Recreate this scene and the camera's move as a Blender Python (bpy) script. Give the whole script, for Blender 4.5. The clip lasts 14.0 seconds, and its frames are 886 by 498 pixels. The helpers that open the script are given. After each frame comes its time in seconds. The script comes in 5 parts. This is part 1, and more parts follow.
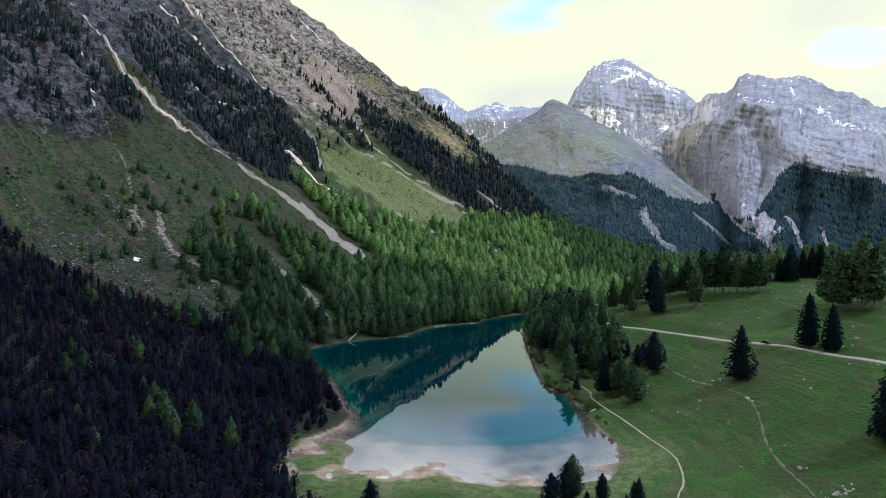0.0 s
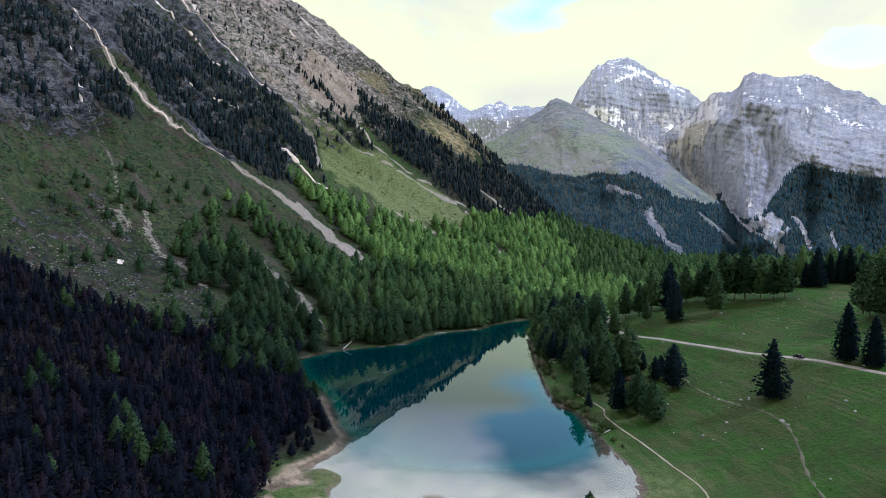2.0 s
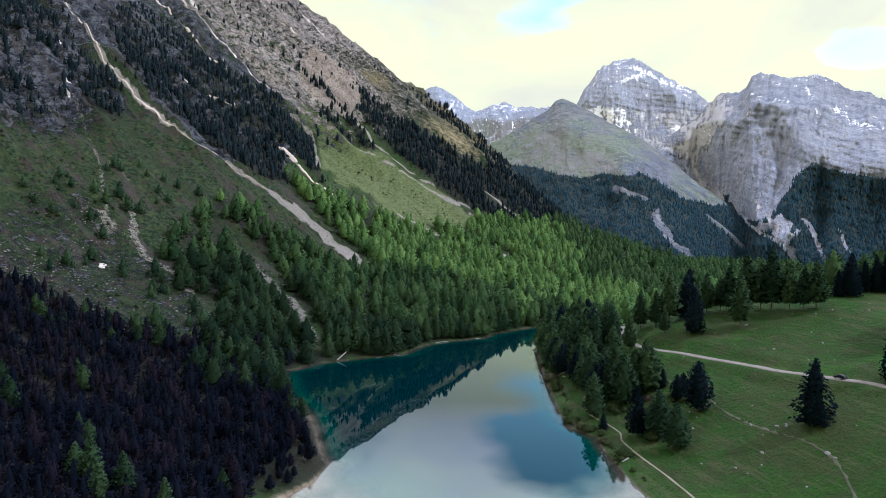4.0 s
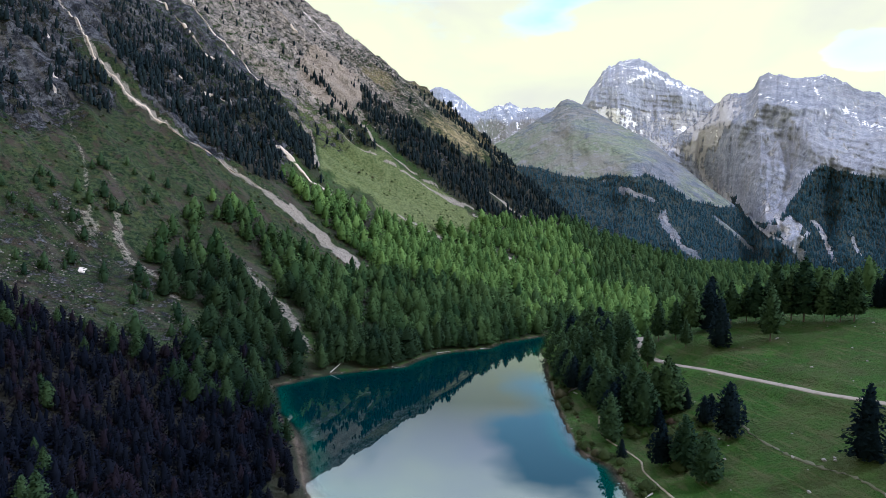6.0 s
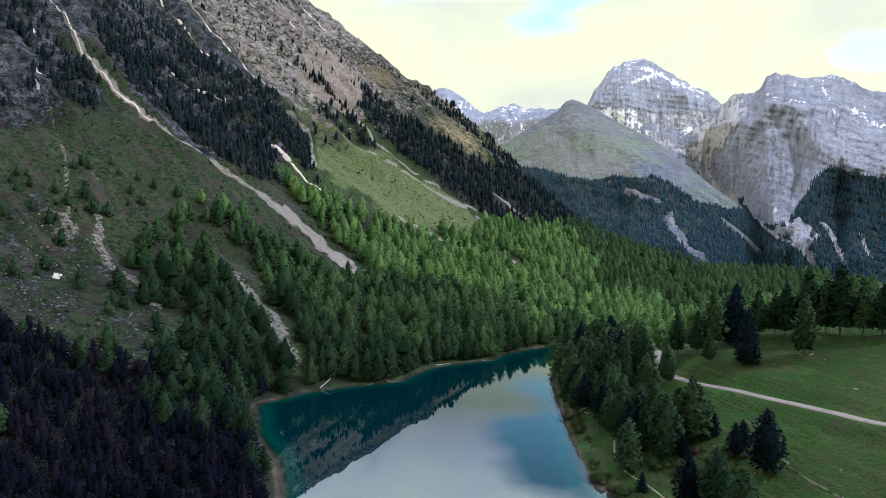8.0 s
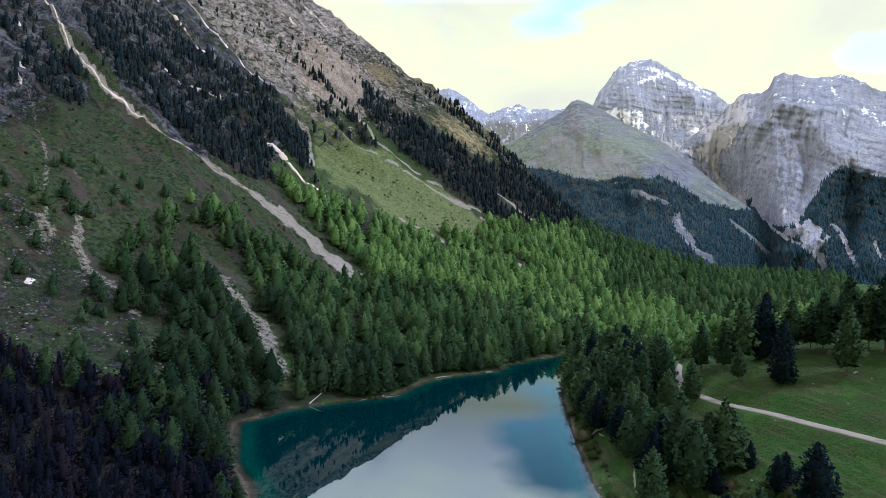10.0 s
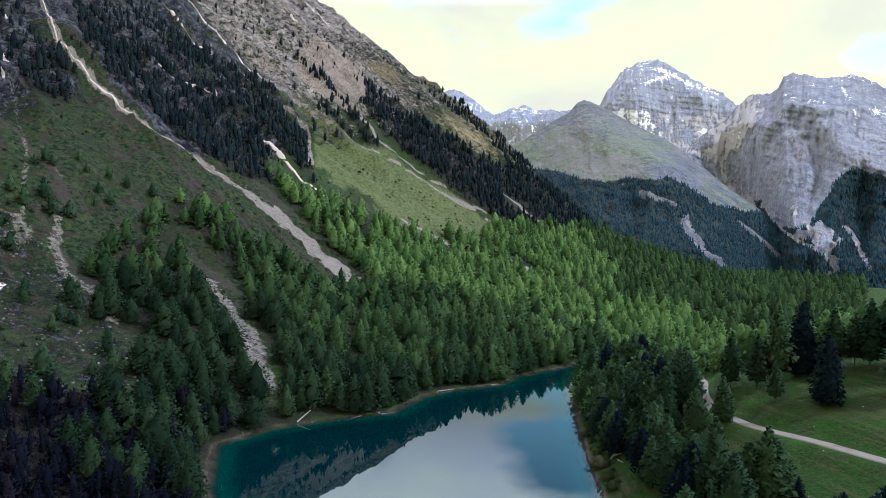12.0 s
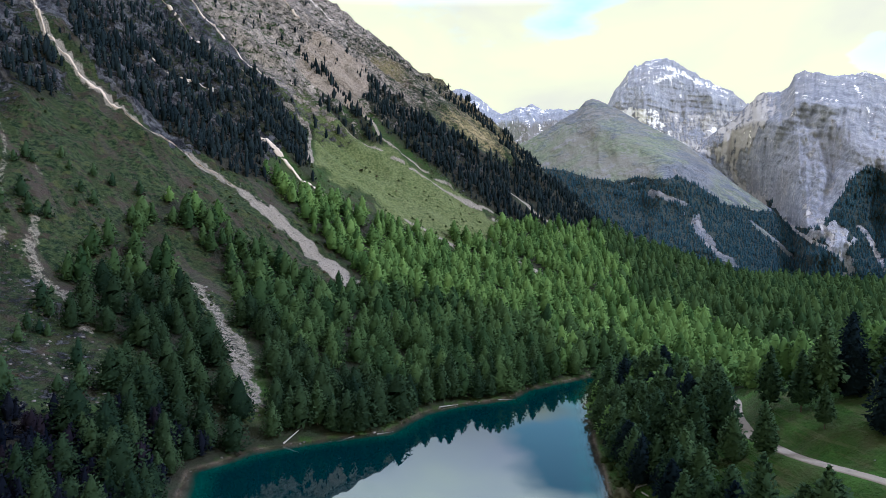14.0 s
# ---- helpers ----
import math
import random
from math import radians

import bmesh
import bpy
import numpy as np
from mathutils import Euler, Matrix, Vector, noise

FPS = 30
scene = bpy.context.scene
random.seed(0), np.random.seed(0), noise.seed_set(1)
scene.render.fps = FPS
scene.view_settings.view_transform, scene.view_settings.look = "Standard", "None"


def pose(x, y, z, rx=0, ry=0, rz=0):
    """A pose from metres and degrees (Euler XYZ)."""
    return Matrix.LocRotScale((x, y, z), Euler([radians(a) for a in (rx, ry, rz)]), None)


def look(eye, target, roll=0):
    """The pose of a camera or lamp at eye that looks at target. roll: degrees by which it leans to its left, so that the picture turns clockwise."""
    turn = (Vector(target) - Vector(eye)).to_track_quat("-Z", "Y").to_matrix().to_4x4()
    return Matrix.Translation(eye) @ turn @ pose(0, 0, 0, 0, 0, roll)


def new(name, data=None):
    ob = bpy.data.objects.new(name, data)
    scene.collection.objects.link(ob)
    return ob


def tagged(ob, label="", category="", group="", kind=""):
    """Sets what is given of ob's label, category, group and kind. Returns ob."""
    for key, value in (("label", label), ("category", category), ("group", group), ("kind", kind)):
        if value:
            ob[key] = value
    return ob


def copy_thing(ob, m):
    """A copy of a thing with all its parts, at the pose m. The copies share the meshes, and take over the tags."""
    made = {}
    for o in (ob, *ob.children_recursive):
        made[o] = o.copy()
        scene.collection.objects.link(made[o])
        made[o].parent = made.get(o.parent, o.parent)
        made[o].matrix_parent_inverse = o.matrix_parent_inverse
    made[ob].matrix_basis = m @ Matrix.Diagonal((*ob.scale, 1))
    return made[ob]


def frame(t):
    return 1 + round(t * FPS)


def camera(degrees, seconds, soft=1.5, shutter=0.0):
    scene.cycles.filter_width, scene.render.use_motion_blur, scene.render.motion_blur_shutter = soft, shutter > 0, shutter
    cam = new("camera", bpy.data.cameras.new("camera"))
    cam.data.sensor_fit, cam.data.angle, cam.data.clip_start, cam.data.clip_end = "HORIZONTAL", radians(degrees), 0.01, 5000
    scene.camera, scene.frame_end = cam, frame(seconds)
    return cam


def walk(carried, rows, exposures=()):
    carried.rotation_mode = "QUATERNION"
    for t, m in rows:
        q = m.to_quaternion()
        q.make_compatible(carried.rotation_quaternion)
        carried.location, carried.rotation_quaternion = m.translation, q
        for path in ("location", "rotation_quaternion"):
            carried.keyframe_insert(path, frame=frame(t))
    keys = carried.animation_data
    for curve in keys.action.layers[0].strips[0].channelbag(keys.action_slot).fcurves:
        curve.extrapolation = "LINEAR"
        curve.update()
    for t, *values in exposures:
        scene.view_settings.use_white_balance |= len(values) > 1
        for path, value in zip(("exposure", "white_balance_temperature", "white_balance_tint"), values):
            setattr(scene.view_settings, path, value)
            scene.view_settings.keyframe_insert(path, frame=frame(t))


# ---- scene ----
cam = camera(64.94, 14.0, 0.7)
PATH = [
    (0, look((0.00, -0.00, 87.40), (-0.00, 99.79, 80.90), 0.02)),
    (1, look((0.57, 13.50, 87.69), (0.39, 113.28, 81.17), 0.04)),
    (1.5, look((0.84, 20.10, 87.56), (0.55, 119.88, 81.03), 0.05)),
    (2, look((1.32, 26.81, 87.31), (0.90, 126.59, 80.79), 0.06)),
    (3, look((2.20, 40.69, 87.31), (1.47, 140.48, 80.88), 0.11)),
    (5.5, look((3.81, 75.23, 87.20), (2.30, 175.02, 80.96), 0.27)),
    (6, look((4.05, 82.28, 87.20), (2.40, 182.07, 81.01), 0.29)),
    (7, look((4.95, 96.40, 87.29), (3.01, 196.20, 81.19), 0.29)),
    (7.5, look((5.34, 103.41, 87.30), (3.26, 203.21, 81.25), 0.29)),
    (8, look((5.89, 110.15, 87.34), (3.66, 209.95, 81.34), 0.29)),
    (10.5, look((7.43, 144.73, 86.47), (4.37, 244.51, 80.73), 0.33)),
    (11, look((7.65, 151.54, 86.19), (4.41, 251.33, 80.51), 0.34)),
    (12, look((8.27, 164.84, 85.87), (4.58, 264.61, 80.30), 0.36)),
    (12.5, look((8.61, 171.69, 85.77), (4.68, 271.46, 80.25), 0.36)),
    (13, look((8.68, 178.49, 85.57), (4.52, 278.25, 80.06), 0.35)),
    (13.5, look((8.90, 185.47, 85.53), (4.47, 285.22, 80.00), 0.33)),
    (14, look((9.20, 192.49, 85.50), (4.50, 292.23, 79.94), 0.30)),
]
walk(cam, PATH, [(0.0, -0.31, 4660, 24), (14.0, -0.31, 4660, 24)])

# ---- daylight: thin bright cloud with a veiled sun ----
SUN_EL, SUN_AZ = radians(50), radians(98)      # azimuth from +y towards +x
SKY_BASE, SKY_GLOW = 2.30, 0.5
sun_from = Vector((math.sin(SUN_AZ) * math.cos(SUN_EL), math.cos(SUN_AZ) * math.cos(SUN_EL), math.sin(SUN_EL)))
world = bpy.data.worlds.new("sky")
scene.world = world
world.use_nodes = True
wn, wl = world.node_tree.nodes, world.node_tree.links
wn.clear()


def w_math(op, a, b=0.0, c=0.0):
    node = wn.new("ShaderNodeMath")
    node.operation = op
    for k, v in enumerate((a, b, c)):
        if hasattr(v, "is_output"):
            wl.new(v, node.inputs[k])
        else:
            node.inputs[k].default_value = v
    return node.outputs[0]


def w_vec(op, a, b):
    node = wn.new("ShaderNodeVectorMath")
    node.operation = op
    wl.new(a, node.inputs[0])
    node.inputs[1].default_value = b
    return node.outputs["Value" if op in ("DOT_PRODUCT", "LENGTH") else "Vector"]


def w_mixed(fac, a, b, mode="MIX"):
    node = wn.new("ShaderNodeMix")
    node.data_type, node.blend_type = "RGBA", mode
    for k, v in ((0, fac), (6, a), (7, b)):
        if hasattr(v, "is_output"):
            wl.new(v, node.inputs[k])
        else:
            node.inputs[k].default_value = v
    return node.outputs[2]


def w_cloud(scale, detail, shift):
    m = wn.new("ShaderNodeMapping")
    m.inputs["Scale"].default_value, m.inputs["Location"].default_value = (1.0, 1.0, 2.4), shift
    n = wn.new("ShaderNodeTexNoise")
    n.inputs["Scale"].default_value, n.inputs["Detail"].default_value = scale, detail
    n.inputs["Roughness"].default_value, n.inputs["Distortion"].default_value = 0.52, 0.3
    wl.new(w_dir, m.inputs["Vector"])
    wl.new(m.outputs["Vector"], n.inputs["Vector"])
    return n.outputs["Fac"]


w_dir = wn.new("ShaderNodeTexCoord").outputs["Generated"]
w_sky = wn.new("ShaderNodeTexSky")
w_sky.sky_type, w_sky.sun_disc = "NISHITA", False
w_sky.sun_elevation, w_sky.sun_rotation = SUN_EL, SUN_AZ
w_blue = w_mixed(1.0, w_sky.outputs["Color"], (0.195, 0.195, 0.115, 1), "MULTIPLY")
# broken cloud, closer towards the horizon, with two rifts in it
w_noise = w_cloud(2.6, 7.0, (0.35, 0.1, 0.0))
w_up = wn.new("ShaderNodeSeparateXYZ")
wl.new(w_dir, w_up.inputs[0])
w_amount = w_math("ADD", w_noise, w_math("MULTIPLY_ADD", w_up.outputs[2], -0.16, 0.14))
for az, el, across, tall in ((9.2, 0.335, 0.105, 0.078), (30.5, 0.19, 0.06, 0.035)):
    a = radians(az)
    off = w_vec("SUBTRACT", w_dir, (math.sin(a) * math.cos(el), math.cos(a) * math.cos(el), math.sin(el)))
    size = w_vec("LENGTH", w_vec("MULTIPLY", off, (1 / across, 1 / across, 1 / tall)), (0, 0, 0))
    rift = wn.new("ShaderNodeMapRange")
    rift.interpolation_type = "SMOOTHSTEP"
    for k, v in enumerate((w_math("ADD", size, w_math("MULTIPLY", w_cloud(6.0, 5.0, (3.0, az, 0)), 1.6)), 2.3, 1.0, 0.0, 0.36)):
        if hasattr(v, "is_output"):
            wl.new(v, rift.inputs[k])
        else:
            rift.inputs[k].default_value = v
    w_amount = w_math("SUBTRACT", w_amount, rift.outputs["Result"])
w_cover = wn.new("ShaderNodeMapRange")
w_cover.inputs[1].default_value, w_cover.inputs[2].default_value = 0.30, 0.50
wl.new(w_amount, w_cover.inputs[0])
w_tone = wn.new("ShaderNodeValToRGB")
w_tone.color_ramp.elements[0].position, w_tone.color_ramp.elements[0].color = 0.34, (0.51, 0.435, 0.245, 1)
w_tone.color_ramp.elements[1].position, w_tone.color_ramp.elements[1].color = 0.60, (0.68, 0.60, 0.235, 1)
wl.new(w_cloud(3.0, 5.0, (1.2, 0.4, 0.0)), w_tone.inputs["Fac"])
# the veiled sun brightens the cloud on its side
w_near = w_math("POWER", w_math("MAXIMUM", w_vec("DOT_PRODUCT", w_dir, tuple(sun_from)), 0.0), 2.5)
# slightly thinner cloud overhead, the brightest low over the valley ahead
w_fall = wn.new("ShaderNodeMapRange")
w_fall.interpolation_type = "SMOOTHSTEP"
for k, v in enumerate((w_up.outputs[2], 0.40, 0.80, 1.0, 0.85)):
    if hasattr(v, "is_output"):
        wl.new(v, w_fall.inputs[k])
    else:
        w_fall.inputs[k].default_value = v
w_glow = w_math("MULTIPLY", w_math("MULTIPLY_ADD", w_near, SKY_GLOW, SKY_BASE), w_fall.outputs["Result"])
w_warm = wn.new("ShaderNodeMapRange")
w_warm.inputs[1].default_value, w_warm.inputs[2].default_value = 0.275, 0.44
wl.new(w_up.outputs[2], w_warm.inputs[0])
w_ahead = wn.new("ShaderNodeMapRange")
w_ahead.interpolation_type = "SMOOTHSTEP"
w_ahead.inputs[1].default_value, w_ahead.inputs[2].default_value = 0.25, 0.85
wl.new(w_up.outputs[1], w_ahead.inputs[0])
w_low = w_mixed(w_ahead.outputs["Result"], w_tone.outputs["Color"], w_mixed(1.0, w_tone.outputs["Color"], (0.95, 0.96, 1.04, 1), "MULTIPLY"))
w_grey = w_mixed(w_math("MULTIPLY", w_warm.outputs["Result"], w_ahead.outputs["Result"]), w_low, w_mixed(1.0, w_tone.outputs["Color"], (4.4, 4.6, 7.2, 1), "MULTIPLY"))
w_high = wn.new("ShaderNodeMapRange")
w_high.interpolation_type = "SMOOTHSTEP"
w_high.inputs[1].default_value, w_high.inputs[2].default_value = 0.42, 0.90
wl.new(w_up.outputs[2], w_high.inputs[0])
w_grey = w_mixed(w_high.outputs["Result"], w_grey, w_mixed(1.0, w_grey, (0.98, 1.0, 1.75, 1), "MULTIPLY"))
w_all = w_mixed(w_cover.outputs["Result"], w_blue, w_grey)
w_bg = wn.new("ShaderNodeBackground")
wl.new(w_all, w_bg.inputs["Color"])
wl.new(w_glow, w_bg.inputs["Strength"])
wl.new(w_bg.outputs["Background"], wn.new("ShaderNodeOutputWorld").inputs["Surface"])

sun_data = bpy.data.lights.new("sun", "SUN")
sun_data.energy, sun_data.angle, sun_data.color = 3.1, radians(4), (1.0, 0.96, 0.88)
sun = new("sun", sun_data)
sun.matrix_world = look(sun_from * 100, (0, 0, 0))


# ---- the shape of the land, in numpy ----
def lattice(ix, iy, seed):
    n = (ix.astype(np.int64) * 374761393 + iy.astype(np.int64) * 668265263 + seed * 974634721) & 0x7FFFFFFF
    n = ((n ^ (n >> 13)) * 1274126177) & 0x7FFFFFFF
    return ((n ^ (n >> 16)) & 0xFFFF) / 65535.0


def value_noise(x, y, seed=0):
    x0, y0 = np.floor(x), np.floor(y)
    fx, fy = x - x0, y - y0
    fx, fy = fx * fx * (3 - 2 * fx), fy * fy * (3 - 2 * fy)
    a, b = lattice(x0, y0, seed), lattice(x0 + 1, y0, seed)
    c, d = lattice(x0, y0 + 1, seed), lattice(x0 + 1, y0 + 1, seed)
    return (a + (b - a) * fx) * (1 - fy) + (c + (d - c) * fx) * fy


def fbm(x, y, size, octaves=4, seed=0, ridged=False, gain=0.5):
    """Noise about zero, in -1 to 1; ridged: sharp crests."""
    total, amp, full = 0.0 * x, 1.0, 0.0
    for i in range(octaves):
        k = 2.0 ** i / size
        v = 2 * value_noise(x * k + 17.3 * i, y * k - 9.1 * i, seed + i) - 1
        total = total + amp * (1 - 2 * np.abs(v) if ridged else v)
        full, amp = full + amp, amp * gain
    return total / full


def smooth(a, b, x):
    t = np.clip((x - a) / (b - a), 0, 1)
    return t * t * (3 - 2 * t)


SHORE = [(63, 233), (51, 216), (32, 211), (14, 212), (-5, 219), (-17, 215), (-31, 222), (-36, 236), (-50, 252), (-40, 268),
         (-37, 282), (-43, 296), (-50, 322), (-61, 350), (-72, 372), (-78, 390), (-84, 411), (-70, 431), (-50, 442), (-25, 455),
         (-13, 481), (7, 498), (25, 506), (33, 522), (66, 552), (90, 572), (100, 566), (70, 534), (57, 494), (53, 438),
         (50, 390), (49, 360), (49, 328), (57, 312), (58, 292), (60, 270), (63, 252)]


def lake_distance(x, y):
    """Metres from the shoreline, negative on the lake."""
    best, inside = np.full(np.shape(x), 1e9), np.zeros(np.shape(x), bool)
    for (ax, ay), (bx, by) in zip(SHORE, SHORE[1:] + SHORE[:1]):
        ex, ey = bx - ax, by - ay
        t = np.clip(((x - ax) * ex + (y - ay) * ey) / (ex * ex + ey * ey), 0, 1)
        best = np.minimum(best, np.hypot(x - ax - t * ex, y - ay - t * ey))
        if by != ay:
            inside ^= ((ay > y) != (by > y)) & (x < (bx - ax) * (y - ay) / (by - ay) + ax)
    return np.where(inside, -best, best)


def uphill(x, y):
    return -0.84 * x + 0.54 * y


def along(x, y):
    return 0.54 * x + 0.84 * y


def raw_height(x, y):
    u, w = uphill(x, y), along(x, y)
    d = lake_distance(x, y) + 1.6 * fbm(x, y, 14, 3, 5)
    # the long mountainside and its spur
    rise = np.interp(u, [150, 250, 290, 370, 450, 600, 1100, 1700], [0, 1.5, 4, 25, 50, 150, 503, 915])
    rib = np.interp(w, [100, 300, 450, 560, 660, 740, 900, 1107, 1300], [0, 0, 10, -2, -18, -14, 16, 4, 0])
    high = smooth(380, 700, u)
    steep = smooth(420, 620, u)
    rise = rise + rib * smooth(400, 650, u)
    rise = rise + steep * (15 * fbm(w, u * 0.22, 70, 5, 11, True) + 6 * fbm(x, y, 24, 3, 21, True))
    rise = rise + high * smooth(520, 820, u) * (9 * fbm(w, u * 0.35, 40, 4, 33, True) + 4 * fbm(w, u * 0.5, 15, 3, 37, True))
    rise = rise + 2.5 * smooth(300, 420, u) * fbm(x, y, 30, 3, 41)
    edge = np.interp(u, [450, 520, 580, 640, 700, 760, 820, 880, 990, 1100], [1080, 1085, 1105, 1138, 1148, 1134, 1122, 1122, 1135, 1140]) + 8 * fbm(u, w * 0, 60, 3, 8)
    over = np.maximum(w - edge, 0)
    rise = rise - 0.75 * over - 0.0003 * over * over
    # the meadow hill across the lake
    p = 0.5 * (x - 110) + 0.107 * (y - 279) + 15
    hill = np.interp(p, [-60, -12, 0, 8, 28, 60, 110, 260], [0.5, 1.5, 4, 10, 28, 44, 52, 56])
    fade = smooth(395, 560, y - 0.2 * (x - 150))
    hill = hill * (1 - fade) - 160 * fade * smooth(600, 1500, y) + 1.4 * fbm(x, y, 45, 3, 55) * smooth(8, 20, hill)
    # the valley floor drops away behind the lake
    floor = 1.2 + 0.9 * fbm(x, y, 40, 3, 61) - 0.085 * np.maximum(y - 640, 0)
    floor = floor - 0.13 * np.maximum(y - 480, 0) * smooth(130, 280, x)
    floor = np.maximum(floor, -110)
    land = np.maximum(np.maximum(rise, hill), floor)
    shore = smooth(0, 26, d)
    land = np.where(d > 0, np.maximum(0.12 + 0.10 * np.minimum(d, 12), 0) * (1 - shore) + land * shore, land)
    # mudflat with turf islets at the inlet
    flat = smooth(1.15, 0.7, np.hypot((x + 45) / 17, (y - 226) / 29))
    land = land * (1 - flat) + flat * (0.35 + 1.5 * np.maximum(fbm(x, y, 11, 3, 18) - 0.12, -0.1))
    bed = -np.minimum(6.0, 0.03 + (0.03 + 0.42 * smooth(245, 300, y)) * -np.minimum(d, 0))
    # a turf islet, a sandbank and a silty inlet at the shallow end
    islet = 0.75 - np.hypot((x + 39) / 9.5, (y - 241) / 12.0) + 0.25 * fbm(x, y, 7, 3, 15)
    bed = np.maximum(bed, np.clip(islet, -6, 0.45))
    bed = np.maximum(bed, np.clip(0.35 - np.hypot((x + 2) / 9, (y - 229) / 5.5) + 0.1 * fbm(x, y, 4, 2, 16), -6, 0.2))
    land = np.where(d < 60, np.maximum(land, 0.1), land)
    uneven = 0.75 * (fbm(x, y, 9, 4, 19) + 0.05) * smooth(252, 226, y) * smooth(-22, -5, d) * smooth(16, 5, d)
    return np.where(d > 0, land, bed) + uneven


ROAD = [(172, 190), (163, 222), (156, 243), (150, 256), (145, 269), (140, 280), (134, 291), (126, 309), (115, 337), (104, 361), (95, 381),
        (91, 398), (93, 416), (99, 436), (101, 458), (98, 480), (110, 505)]


def nearest_on(x, y, points):
    best, qx, qy = np.full(np.shape(x), 1e9), np.array(x), np.array(y)
    for (ax, ay), (bx, by) in zip(points, points[1:]):
        ex, ey = bx - ax, by - ay
        t = np.clip(((x - ax) * ex + (y - ay) * ey) / (ex * ex + ey * ey), 0, 1)
        px, py = ax + t * ex, ay + t * ey
        d = np.hypot(x - px, y - py)
        near = d < best
        best, qx, qy = np.where(near, d, best), np.where(near, px, qx), np.where(near, py, qy)
    return best, qx, qy


def ground_height(x, y):
    """The land, benched where the road runs."""
    x, y = np.atleast_1d(np.asarray(x, float)), np.atleast_1d(np.asarray(y, float))
    z = raw_height(x, y)
    d, qx, qy = nearest_on(x, y, ROAD)
    near = d < 9
    if near.any():
        bench = raw_height(qx[near], qy[near]) - 0.1
        k = smooth(3.6, 9, d[near])
        z[near] = bench * (1 - k) + z[near] * k
    return z


# ---- materials ----
class Nodes:
    """A small builder for node materials."""

    def __init__(self, name):
        self.mat = bpy.data.materials.new(name)
        self.mat.use_nodes = True
        self.n, self.l = self.mat.node_tree.nodes, self.mat.node_tree.links
        self.n.clear()
        self.out = self.n.new("ShaderNodeOutputMaterial")
        self.co = self.n.new("ShaderNodeTexCoord").outputs["Object"]

    def put(self, socket, value):
        if hasattr(value, "is_output"):
            self.l.new(value, socket)
        elif hasattr(value, "__len__") and len(value) == 3 and len(socket.default_value) == 4:
            socket.default_value = (*value, 1)
        else:
            socket.default_value = value

    def noise(self, scale, detail=4.0, rough=0.55, stretch=None, distort=0.0):
        node = self.n.new("ShaderNodeTexNoise")
        node.inputs["Scale"].default_value, node.inputs["Detail"].default_value = scale, detail
        node.inputs["Roughness"].default_value, node.inputs["Distortion"].default_value = rough, distort
        src = self.co
        if stretch:
            m = self.n.new("ShaderNodeMapping")
            m.inputs["Scale"].default_value, m.inputs["Rotation"].default_value = stretch[0], stretch[1]
            self.l.new(src, m.inputs["Vector"])
            src = m.outputs["Vector"]
        self.l.new(src, node.inputs["Vector"])
        return node.outputs["Fac"]

    def streak(self, long, wide, degrees, detail=4.0, tall=None):
        """Noise drawn out along one bearing."""
        m = self.n.new("ShaderNodeMapping")
        m.vector_type = "TEXTURE"
        m.inputs["Rotation"].default_value, m.inputs["Scale"].default_value = (0, 0, radians(degrees)), (long, wide, tall or long)
        node = self.n.new("ShaderNodeTexNoise")
        node.inputs["Scale"].default_value, node.inputs["Detail"].default_value = 1.0, detail
        self.l.new(self.co, m.inputs["Vector"])
        self.l.new(m.outputs["Vector"], node.inputs["Vector"])
        return node.outputs["Fac"]

    def attr(self, name):
        node = self.n.new("ShaderNodeAttribute")
        node.attribute_name = name
        return node.outputs["Fac"]

    def math(self, op, a, b=0.0, c=0.0):
        node = self.n.new("ShaderNodeMath")
        node.operation = op
        for i, v in enumerate((a, b, c)):
            self.put(node.inputs[i], v)
        return node.outputs[0]

    def span(self, v, a, b, lo=0.0, hi=1.0):
        node = self.n.new("ShaderNodeMapRange")
        node.interpolation_type = "SMOOTHSTEP"
        for i, x in enumerate((v, a, b, lo, hi)):
            self.put(node.inputs[i], x)
        return node.outputs["Result"]

    def mix(self, fac, a, b, mode="MIX"):
        node = self.n.new("ShaderNodeMix")
        node.data_type, node.blend_type = "RGBA", mode
        self.put(node.inputs[0], fac)
        self.put(node.inputs[6], a)
        self.put(node.inputs[7], b)
        return node.outputs[2]

    def xyz(self, v):
        node = self.n.new("ShaderNodeSeparateXYZ")
        self.l.new(v, node.inputs[0])
        return node.outputs

    def bump(self, height, strength, distance):
        node = self.n.new("ShaderNodeBump")
        node.inputs["Strength"].default_value, node.inputs["Distance"].default_value = strength, distance
        self.l.new(height, node.inputs["Height"])
        return node.outputs["Normal"]

    def surface(self, colour, rough=0.9, normal=None, specular=0.15, metal=0.0):
        b = self.n.new("ShaderNodeBsdfPrincipled")
        self.put(b.inputs["Base Color"], colour)
        self.put(b.inputs["Roughness"], rough)
        self.put(b.inputs["Specular IOR Level"], specular)
        self.put(b.inputs["Metallic"], metal)
        if normal is not None:
            self.l.new(normal, b.inputs["Normal"])
        self.l.new(b.outputs[0], self.out.inputs["Surface"])
        return self.mat


